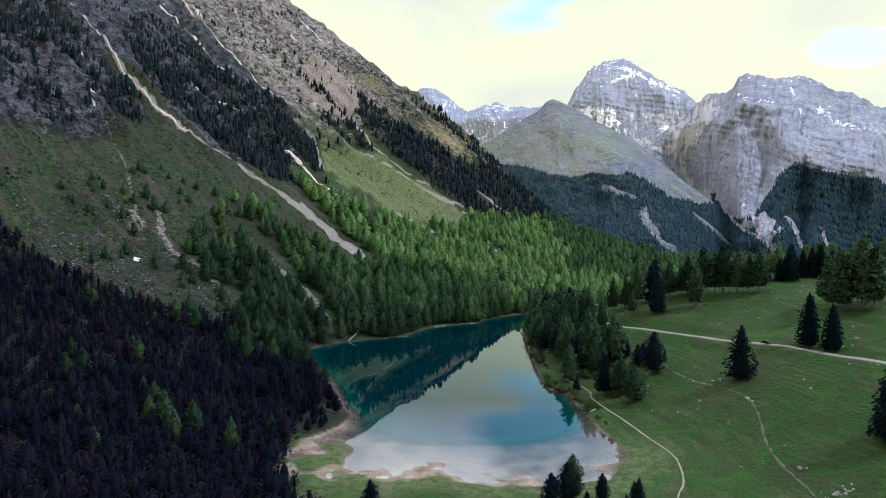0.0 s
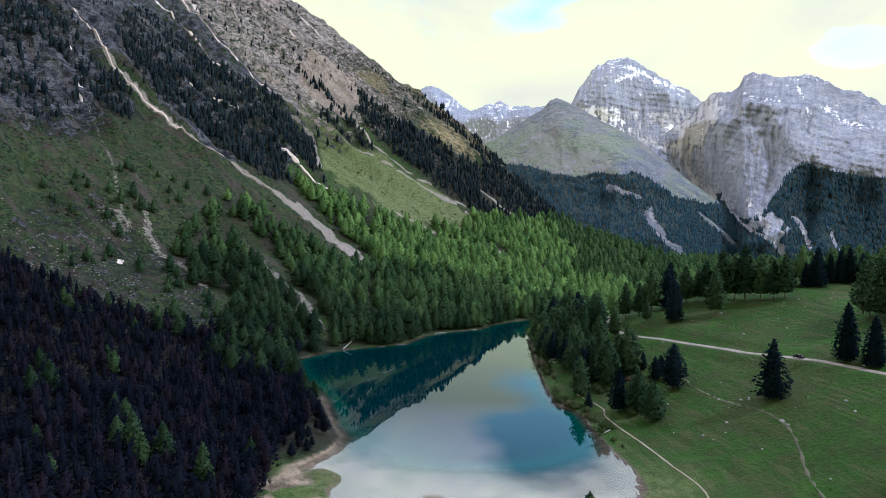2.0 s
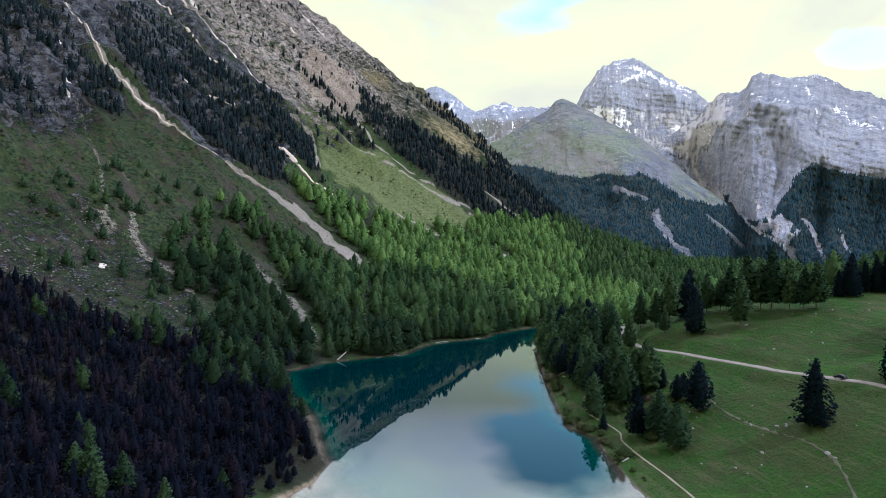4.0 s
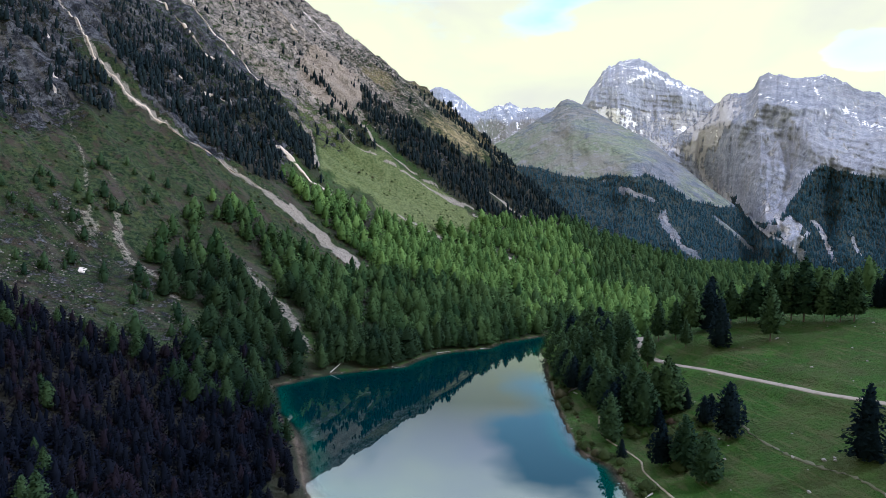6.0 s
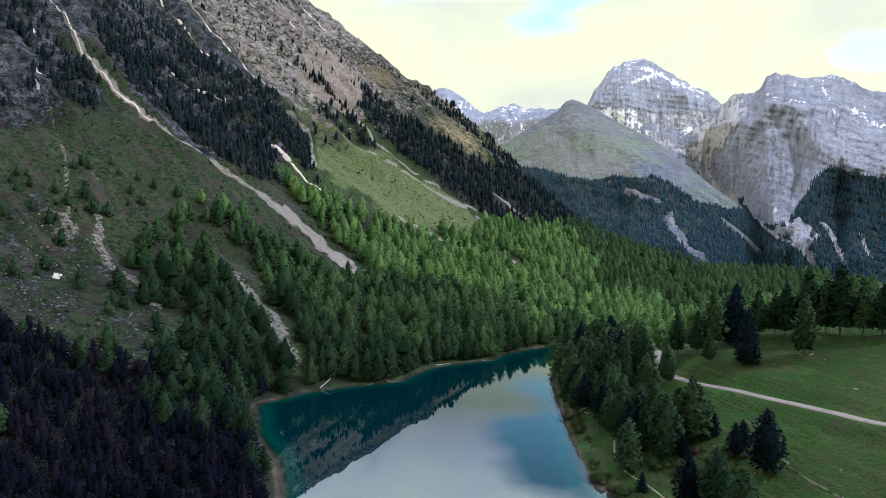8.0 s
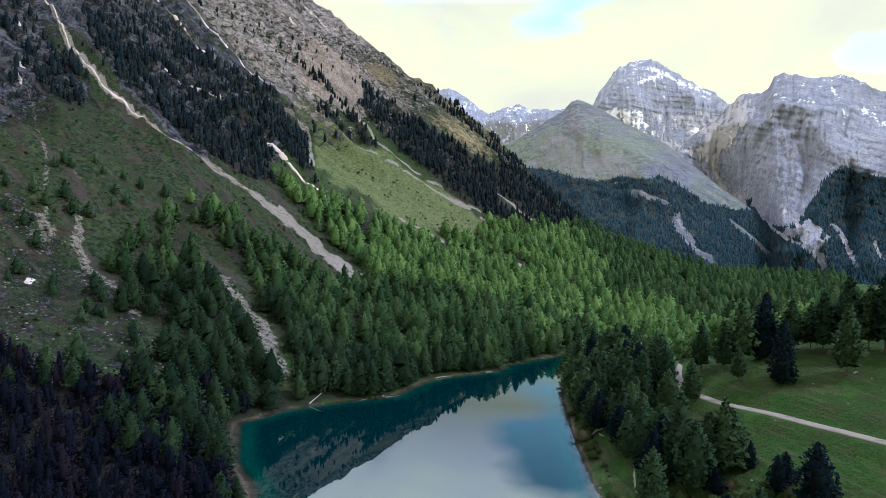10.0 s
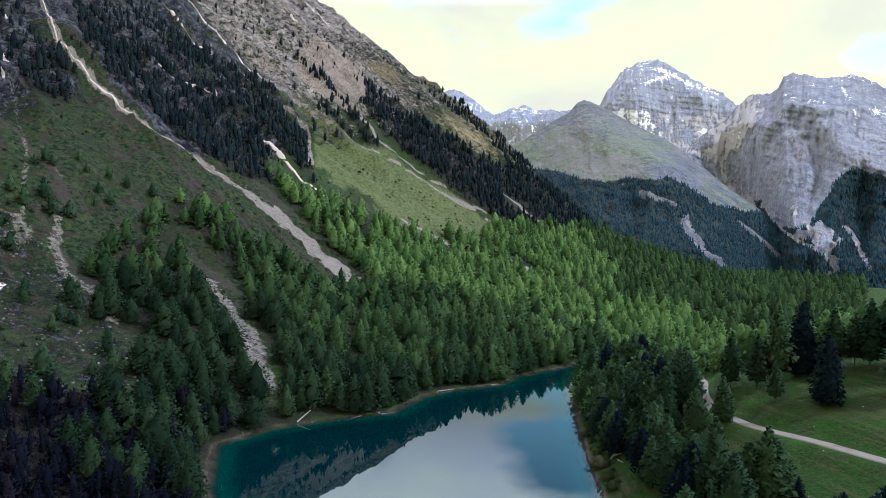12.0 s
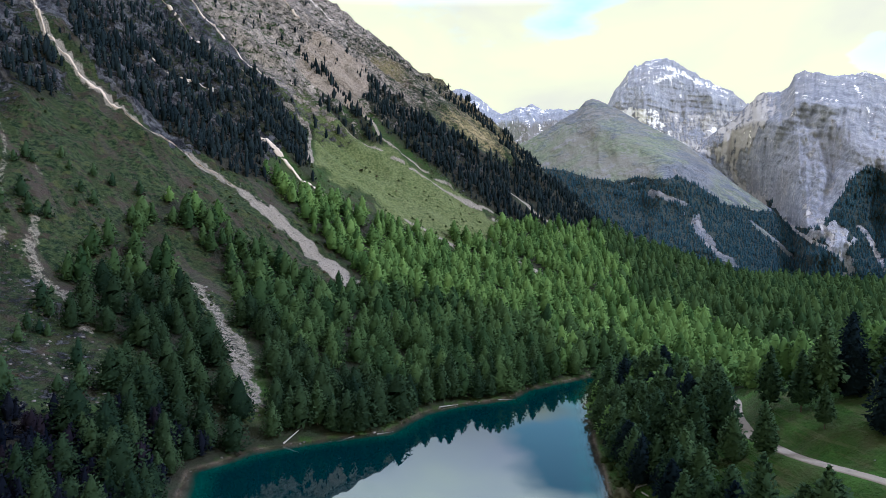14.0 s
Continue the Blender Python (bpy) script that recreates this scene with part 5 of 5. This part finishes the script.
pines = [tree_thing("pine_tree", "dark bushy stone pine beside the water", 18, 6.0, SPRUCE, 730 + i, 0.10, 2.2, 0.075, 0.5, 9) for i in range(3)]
dull_pines = [tree_thing("pine_tree", "dull purple-green mountain pine at the wood's edge", 18, 5.8, PINE_SHADED, 740 + i, 0.16, 2.2, 0.085, 0.5, 7, 600) for i in range(4)]

plant(spruces, [(117, 270, 21), (148, 279, 18), (152, 269, 15), (117, 377, 18), (90, 336, 7), (132, 201, 24), (56, 194, 8), (53, 196, 5.5), (55.5, 197, 5), (62, 318, 5)], "meadow spruces", 31)
plant(pines, [(94, 307, 19), (91, 321, 10), (94, 323, 9), (72, 306, 15), (-20, 187, 10), (36, 197, 11), (31, 194, 9), (41, 193, 9), (46, 196, 8), (28, 192, 7), (78, 330, 16), (60, 416, 15)], "stone pines", 32)
plant(hill_larches, [(135, 370, 24), (155, 383, 21), (160, 376, 22), (164, 371, 20), (168, 368, 20), (152, 388, 19), (176, 305, 25), (183, 302, 25), (187, 300, 23), (176, 312, 20),
                     (101, 411, 15), (106, 401, 17), (106, 387, 12), (113, 402, 19), (131, 401, 17), (138, 401, 18), (139, 394, 19), (190, 309, 22), (147, 392, 20), (88, 382, 15), (178, 320, 19)], "larches on the meadow hill", 33)
plant(spruces, [(181, 384, 13), (185, 381, 11), (190, 380, 15), (200, 386, 13), (205, 385, 15), (209, 384, 14), (213, 380, 12), (196, 390, 14), (122, 404, 19), (126, 412, 18), (145, 410, 20)], "dark spruces behind the crest", 34)
plant(larches, [(61, 331, 18), (78, 301, 17), (80, 288, 16), (80, 342, 21), (84, 340, 22), (86, 341, 20), (74, 336, 21), (85, 404, 18), (88, 420, 18), (92, 434, 17), (86, 412, 16), (38, 199, 13)], "larches on the peninsula", 35)


def peninsula_density(x, y):
    return 0.95 * inside(x, y, [(54, 440), (56, 414), (59, 385), (62, 356), (65, 343), (74, 340), (77, 352), (77, 366), (80, 380), (83, 392), (88, 414), (90, 430), (92, 460), (90, 500), (64, 500), (58, 470)])


x, y = scatter(50, 100, 330, 510, 7.0, peninsula_density, 41)
r41 = random.Random(41)
wood = [(float(a), float(b), r41.uniform(13, 21)) for a, b in zip(x, y)]
plant(larches, [q for i, q in enumerate(wood) if i % 4], "larches on the peninsula", 42)
plant(pines, [q for i, q in enumerate(wood) if i % 4 == 0], "stone pines on the peninsula", 43)

# bushes along the peninsula's bank
def bush_thing(label, seed):
    v, f = fuzzy_crown(1.0, 0.85, 5, 9, 160, seed, 0.0, 2.4, 0.18, 0.5, 3)
    n, f = crown_normals(v, f)
    return tagged(new("bush", mesh_from("bush", v, f, SHRUB, False, n)), label, "bush")


bushes = [bush_thing("low dull green bush on the lake bank", 760 + i) for i in range(4)]
r49 = random.Random(49)
x, y = scatter(50, 92, 268, 432, 3.2, lambda a, b: 0.6 * (lake_distance(a, b) > 0.8) * ((lake_distance(a, b) < 6) | inside(a, b, [(68, 335), (72, 300), (84, 296), (93, 318), (90, 334)])), 49)
for i, (a, b) in enumerate(zip(x, y)):
    s = r49.uniform(0.7, 2.6)
    m = pose(float(a), float(b), float(ground_height(a, b)[0]) - 0.05, 0, 0, r49.uniform(0, 360)) @ Matrix.Diagonal((s * 1.2, s * 1.2, s, 1))
    if i < len(bushes):
        bushes[i].matrix_basis = m
        tagged(bushes[i], group="bank bushes")
    else:
        tagged(copy_thing(bushes[i % len(bushes)], m), group="bank bushes")

# light larches standing out of the dark wood, and pines along its edge
plant(wood_larches, [(-163, 311, 15), (-155, 344, 14), (-203, 396, 14), (-106, 260, 16), (-92, 252, 16), (-73, 235, 13), (-60, 326, 14), (-122, 290, 14), (-190, 387, 13), (-57, 331, 12), (-98, 249, 15), (-168, 306, 15),
                (-131, 300, 13), (-150, 340, 13), (-178, 330, 12), (-115, 268, 13), (-120, 235, 13), (-140, 262, 12)], "larches in the dark wood", 44)
x, y = scatter(-200, -60, 255, 420, 11.0, lambda a, b: 0.9 * pine_density(a, b) * smooth(-14, 10, along(a, b) - np.interp(uphill(a, b), [160, 190, 240, 300, 350, 400, 490], [150, 190, 300, 315, 262, 245, 225]) + 22), 44)
r44 = random.Random(50)
plant(wood_larches, [(float(a), float(b), r44.uniform(9, 16)) for a, b in zip(x, y)], "larches in the dark wood", 51)
x, y = scatter(-80, -38, 215, 345, 5.6, lambda a, b: 0.8 * (lake_distance(a, b) > 4) * (b > 258) * (a > -62 - 0.22 * (b - 215)), 45)
r45 = random.Random(45)
plant(dull_pines, [(float(a), float(b), r45.uniform(8, 14)) for a, b in zip(x, y)], "pines at the wood's edge", 46)
x, y = scatter(-85, 40, 425, 545, 8.0, lambda a, b: 0.85 * (lake_distance(a, b) > 2.5) * (lake_distance(a, b) < 13) * (uphill(a, b) > 200), 47)
r47 = random.Random(47)
plant(larches, [(float(a), float(b), r47.uniform(11, 17)) for a, b in zip(x, y)], "larches along the far shore", 48)


# ---- road and paths ----
def curve_points(points, per=8):
    p = [np.array(points[0])] + [np.array(q) for q in points] + [np.array(points[-1])]
    out = []
    for a, b, c, d in zip(p, p[1:], p[2:], p[3:]):
        for i in range(per):
            t = i / per
            out.append(0.5 * (2 * b + (c - a) * t + (2 * a - 5 * b + 4 * c - d) * t * t + (3 * b - a - 3 * c + d) * t ** 3))
    return np.array(out + [p[-1]], float)


def ribbon(name, label, category, points, width, lift, material, seed, ragged=0.12, level=False, per=8):
    c = curve_points(points, per)
    tan = np.gradient(c, axis=0)
    tan /= np.linalg.norm(tan, axis=1)[:, None]
    side = np.stack([tan[:, 1], -tan[:, 0]], 1)
    r = np.random.default_rng(seed)
    cols = [-0.5, -0.48, -0.2, 0.2, 0.48, 0.5]
    verts = []
    for k, s in enumerate(cols):
        wob = (r.uniform(-ragged, ragged, len(c)) if k in (0, 1, 4, 5) else np.zeros(len(c)))
        q = c + side * ((s * width + np.sign(s) * wob)[:, None])
        z = ground_height(c[:, 0], c[:, 1]) if level else ground_height(q[:, 0], q[:, 1])
        drop = -0.5 if k in (0, 5) else lift
        verts.append(np.stack([q[:, 0], q[:, 1], z + drop], 1))
    v = np.stack(verts, 1).reshape(-1, 3)
    me = mesh_from(name, v, grid_faces(len(c), len(cols)), material)
    return tagged(new(name, me), label, category, kind="structure")


def gravel(name, dark, light):
    m = Nodes(name)
    n, k = m.noise(2.5, 6.0, 0.7), m.noise(0.25, 4.0)
    col = m.mix(n, dark, light)
    col = m.mix(m.span(k, 0.5, 0.8), col, tuple(c * 0.75 for c in dark))
    return m.surface(col, 0.95, m.bump(n, 0.5, 0.05))


ribbon("road", "narrow pale grey mountain road across the meadow", "road", ROAD, 4.6, 0.14, gravel("worn_asphalt", (0.17, 0.145, 0.105), (0.29, 0.25, 0.19)), 51, 0.15, True)
DUST = gravel("path_dust", (0.17, 0.145, 0.09), (0.32, 0.275, 0.19))
ribbon("footpath", "pale trodden footpath along the lake shore", "path",
       [(67, 185), (69, 199), (74, 209), (77, 221), (78, 232), (75, 250), (71, 273), (68, 288), (66, 304), (67, 312), (65, 320), (60.5, 332), (60, 345), (63, 360)], 0.62, 0.10, DUST, 52)
ribbon("farm_track", "worn earth track with stones through the meadow", "path",
       [(101, 322), (100, 311), (100, 303), (103, 287), (107, 275), (111, 265), (113, 254), (111, 240), (106, 224), (104, 210), (104, 195), (103, 180)], 0.7, 0.07, gravel("track_earth", (0.045, 0.055, 0.022), (0.15, 0.14, 0.085)), 53, 0.5)


# ---- late snow in the gullies ----
def snow_material():
    m = Nodes("late_snow")
    n, k = m.noise(0.8, 5.0, 0.6), m.noise(0.15, 4.0)
    col = m.mix(n, (0.50, 0.40, 0.30), (0.72, 0.59, 0.46))
    return m.surface(m.mix(m.span(k, 0.55, 0.75), col, (0.48, 0.42, 0.36)), 0.7, m.bump(n, 0.5, 0.3))


SNOW = snow_material()


def snow_strip(points, width, seed, breaks=0.0):
    """A tongue of snow down a gully, given as (uphill, along), broken where breaks asks for it."""
    c = curve_points(points, 14)
    x, y = -0.8424 * c[:, 0] + 0.5415 * c[:, 1], 0.5415 * c[:, 0] + 0.8424 * c[:, 1]
    s = np.cumsum(np.hypot(np.gradient(x), np.gradient(y)))
    r = np.random.default_rng(seed)
    wide = width * (0.7 + 0.5 * fbm(s, 0 * s, 22, 3, seed)) * np.clip(np.minimum(s - s[0], s[-1] - s) / (2 * width), 0.05, 1)
    wide = np.where(fbm(s, 0 * s + 5, 30, 2, seed + 2) < breaks, 0.0, np.maximum(wide, 0.15 * width))
    tx, ty = np.gradient(x), np.gradient(y)
    n = np.hypot(tx, ty)
    sx, sy = ty / n, -tx / n
    rows = []
    for k in (-1.0, -0.9, -0.35, 0.35, 0.9, 1.0):
        o = 0.5 * wide * k * r.uniform(0.75, 1.2, len(s))
        px, py = x + sx * o, y + sy * o
        rows.append(np.stack([px, py, ground_height(px, py) + (-0.8 if abs(k) == 1 else 0.8)], 1))
    v = np.stack(rows, 1).reshape(-1, 3)
    me = mesh_from("snow_patch", v, grid_faces(len(s), 6), SNOW)
    return tagged(new("snow_patch", me), "old snow tongue lying in a steep gully", "snow", group="late snow", kind="structure")


snow_strip([q for q in CHANNEL_LONG if q[0] > 580], 1.9, 71, -0.35)
snow_strip([q for q in CHANNEL_LONG if 515 < q[0] < 610], 2.4, 73, 0.0)
snow_strip([q for q in CHANNEL_RIGHT if q[0] > 700], 4.2, 75, -0.4)
snow_strip(CHANNEL_TOP, 4.0, 77, -0.1)
snow_strip([(704, 548), (690, 566), (678, 588)], 4.0, 79)
snow_strip(SNOW_GULLY, 5.2, 81, -0.9)
snow_strip([(960, 905), (900, 885), (860, 880)], 4.0, 83)
snow_strip([(1000, 830), (940, 810), (900, 800)], 5.0, 85, -0.1)

# ---- stones along the waterline ----
x, y = scatter(-95, 110, 205, 590, 1.7, lambda a, b: 0.45 * (np.abs(lake_distance(a, b) - 0.6) < 1.3) * ((b > 275) | (a > 45)), 61)
forest("shore_stones", "grey and brown stones along the waterline", x, y, ground_height(x, y) + 0.12, rng.uniform(0.3, 1.0, len(x)) ** 2 * 1.3, stones, STONE, 62, "stones")


# ---- stones on the meadow ----
def stone_thing(name, label, seed, sub=2):
    bm = bmesh.new()
    bmesh.ops.create_icosphere(bm, subdivisions=sub, radius=0.5)
    for v in bm.verts:
        v.co *= 1 + 0.35 * noise.noise(v.co * 2.3 + Vector((seed, 0, 0))) + 0.12 * noise.noise(v.co * 6 + Vector((0, seed, 0)))
        v.co.z *= 0.72
    me = bpy.data.meshes.new(name)
    bm.to_mesh(me)
    bm.free()
    me.materials.append(PALE_STONE)
    return tagged(new(name, me), label, "boulder")


def pale_stone():
    m = Nodes("pale_limestone")
    n = m.noise(3.0, 6.0, 0.7)
    return m.surface(m.mix(n, (0.16, 0.145, 0.125), (0.36, 0.335, 0.30)), 0.9, m.bump(n, 0.6, 0.08))


PALE_STONE = pale_stone()
boulders = [stone_thing("boulder", "pale limestone boulder lying in the meadow grass", 3.1 * i) for i in range(4)]
r55 = random.Random(55)
rows = [(109, 277, 1.4), (111, 275, 1.0), (107, 204, 1.6), (108.5, 203, 0.9), (113, 254, 1.3), (113.5, 251, 1.0), (100, 267, 0.7), (102, 244, 0.8)]
rows += [(109 + r55.uniform(-4, 5), 188 + r55.uniform(-2.2, 2.2), r55.uniform(0.3, 0.8)) for _ in range(26)]
rows += [(r55.uniform(82, 190), r55.uniform(205, 372), r55.uniform(0.25, 0.8)) for _ in range(70)]
rows += [(r55.uniform(140, 158), r55.uniform(262, 272), r55.uniform(0.4, 1.1)) for _ in range(12)]
for i, (a, b, s) in enumerate(rows):
    if polyline_distance(np.array([a]), np.array([b]), ROAD)[0] < 4.5:
        continue
    m = pose(a, b, float(ground_height(a, b)[0]) + 0.1 * s, r55.uniform(-20, 20), r55.uniform(-20, 20), r55.uniform(0, 360)) @ Matrix.Diagonal((s * r55.uniform(0.8, 1.3), s, s, 1))
    if i < len(boulders):
        boulders[i].matrix_basis = m
        tagged(boulders[i], group="meadow stones")
    else:
        tagged(copy_thing(boulders[i % len(boulders)], m), group="meadow stones")


# ---- the parked car ----
def paint(name, colour, rough, metal=0.0, spec=0.5):
    m = Nodes(name)
    n = m.noise(8.0, 3.0)
    return m.surface(m.mix(n, colour, tuple(c * 0.8 for c in colour)), rough, None, spec, metal)


def build_car(x, y, heading):
    car = new("car")
    body_paint, glass = paint("dark_car_paint", (0.012, 0.014, 0.022), 0.25), paint("tinted_glass", (0.02, 0.025, 0.03), 0.05)
    rubber, alloy, lamp = paint("tyre_rubber", (0.02, 0.02, 0.02), 0.9), paint("wheel_alloy", (0.35, 0.35, 0.36), 0.35, 0.9), paint("lamp_glass", (0.55, 0.55, 0.52), 0.1)
    bm = bmesh.new()
    outline = [(-2.1, 0.35), (-2.12, 0.8), (-2.0, 0.98), (-1.0, 1.0), (1.0, 0.95), (1.9, 0.82), (2.1, 0.62), (2.1, 0.35)]
    for s in (-0.86, 0.86):
        ring = [bm.verts.new((a, s, b)) for a, b in outline]
        bm.faces.new(ring if s > 0 else ring[::-1])
    vs = list(bm.verts)
    n = len(outline)
    for i in range(n):
        j = (i + 1) % n
        bm.faces.new((vs[i], vs[j], vs[j + n], vs[i + n]))
    bmesh.ops.recalc_face_normals(bm, faces=bm.faces)
    bmesh.ops.bevel(bm, geom=bm.edges[:], offset=0.07, segments=2, affect="EDGES")
    part("body", bm, body_paint, car)
    bm = bmesh.new()
    low = [bm.verts.new((a, b, 0.97)) for a, b in ((-1.95, -0.8), (1.05, -0.8), (1.05, 0.8), (-1.95, 0.8))]
    high = [bm.verts.new((a, b, 1.45)) for a, b in ((-1.55, -0.62), (0.35, -0.62), (0.35, 0.62), (-1.55, 0.62))]
    bm.faces.new(high)
    for i in range(4):
        bm.faces.new((low[i], low[(i + 1) % 4], high[(i + 1) % 4], high[i]))
    bmesh.ops.recalc_face_normals(bm, faces=bm.faces)
    bmesh.ops.bevel(bm, geom=bm.edges[:], offset=0.05, segments=2, affect="EDGES")
    part("cabin_glass", bm, glass, car, "dark tinted windows")
    bm = bmesh.new()
    bmesh.ops.create_cube(bm, size=1, matrix=pose(-0.6, 0, 1.46) @ Matrix.Diagonal((1.85, 1.2, 0.05, 1)))
    part("roof", bm, body_paint, car)
    for a in (-1.3, 1.3):
        for s in (-0.82, 0.82):
            bm = bmesh.new()
            bmesh.ops.create_cone(bm, cap_ends=True, segments=18, radius1=0.32, radius2=0.32, depth=0.2, matrix=pose(a, s, 0.32, 90))
            tyre = part("wheel", bm, rubber, car)
            bm = bmesh.new()
            bmesh.ops.create_cone(bm, cap_ends=True, segments=14, radius1=0.2, radius2=0.2, depth=0.22, matrix=pose(a, s, 0.32, 90))
            part("rim", bm, alloy, tyre, "pale alloy rim")
    for s in (-0.6, 0.6):
        bm = bmesh.new()
        bmesh.ops.create_cube(bm, size=1, matrix=pose(2.08, s, 0.68) @ Matrix.Diagonal((0.1, 0.34, 0.14, 1)))
        part("headlight", bm, lamp, car, "clear headlight")
    car.matrix_basis = pose(x, y, float(ground_height(x, y)[0]) + 0.24, 0, 0, heading)
    tagged(car, "small dark hatchback parked on the mountain road", "car")


build_car(135.2, 288.5, 112)


# ---- shelter, driftwood and a fallen stem by the water ----
def weathered(name, dark, light):
    m = Nodes(name)
    n = m.noise(4.0, 5.0, 0.6, ((1, 1, 6), (0, 0, 0)))
    return m.surface(m.mix(n, dark, light), 0.85, m.bump(n, 0.4, 0.02))


PALE_WOOD, DARK_WOOD = weathered("bleached_wood", (0.28, 0.25, 0.21), (0.50, 0.46, 0.40)), weathered("dark_timber", (0.05, 0.035, 0.025), (0.13, 0.095, 0.07))


def build_hut(x, y, turn):
    hut = new("hut")
    for name, size, at in (("wall", (4.0, 0.15, 2.0), (0, -1.4, 1.0)), ("wall", (4.0, 0.15, 2.0), (0, 1.4, 1.0)), ("wall", (0.15, 2.65, 2.0), (-1.92, 0, 1.0)), ("wall", (0.15, 2.65, 2.0), (1.92, 0, 1.0))):
        bm = bmesh.new()
        bmesh.ops.create_cube(bm, size=1, matrix=pose(*at) @ Matrix.Diagonal((*size, 1)))
        part(name, bm, DARK_WOOD, hut)
    for s in (-1, 1):
        bm = bmesh.new()
        bmesh.ops.create_cube(bm, size=1, matrix=pose(0, s * 0.95, 2.45, -s * 26) @ Matrix.Diagonal((4.8, 2.3, 0.1, 1)))
        part("roof", bm, PALE_WOOD, hut, "bleached shingle roof slope")
    bm = bmesh.new()
    bmesh.ops.create_cube(bm, size=1, matrix=pose(-0.6, -1.49, 0.85) @ Matrix.Diagonal((0.8, 0.06, 1.7, 1)))
    part("door", bm, PALE_WOOD, hut)
    hut.matrix_basis = pose(x, y, float(ground_height(x, y)[0]) - 0.15, 0, 0, turn)
    tagged(hut, "small dark timber hut on the far lake shore", "hut")


build_hut(104, 583, 20)


def build_log(a, b, radius, label, name="fallen_log"):
    a, b = Vector(a), Vector(b)
    n, sides = 7, 8
    r = random.Random(int(a.x * 10))
    verts, faces = [], []
    axis = (b - a).normalized()
    e1 = axis.orthogonal().normalized()
    e2 = axis.cross(e1)
    for i in range(n):
        t = i / (n - 1)
        c = a.lerp(b, t) + e1 * r.uniform(-0.08, 0.08)
        for k in range(sides):
            g = radius * (1 - 0.7 * t) * r.uniform(0.85, 1.15)
            verts.append(c + e1 * g * math.cos(6.283 * k / sides) + e2 * g * math.sin(6.283 * k / sides))
    for i in range(n - 1):
        for k in range(sides):
            faces.append((i * sides + k, i * sides + (k + 1) % sides, (i + 1) * sides + (k + 1) % sides, (i + 1) * sides + k))
    me = mesh_from(name, np.array([v[:] for v in verts]), np.array(faces), PALE_WOOD)
    tagged(new(name, me), label, "log")


build_log((-60, 438, 0.6), (-55.5, 442.5, 4.2), 0.35, "bleached fallen tree stem leaning over the shore")
for i, (a, b, c, d) in enumerate(((57, 399, 60, 404), (58, 401, 62, 400), (59, 397, 60, 393), (-28, 453, -22, 457), (-6, 489, 2, 494), (20, 504, 28, 508), (-42, 445, -36, 449), (64, 288, 61, 285))):
    build_log((a, b, float(ground_height(a, b)[0]) + 0.2), (c, d, float(ground_height(c, d)[0]) + 0.5), 0.3, "bleached driftwood stem lying on the shore", "driftwood")
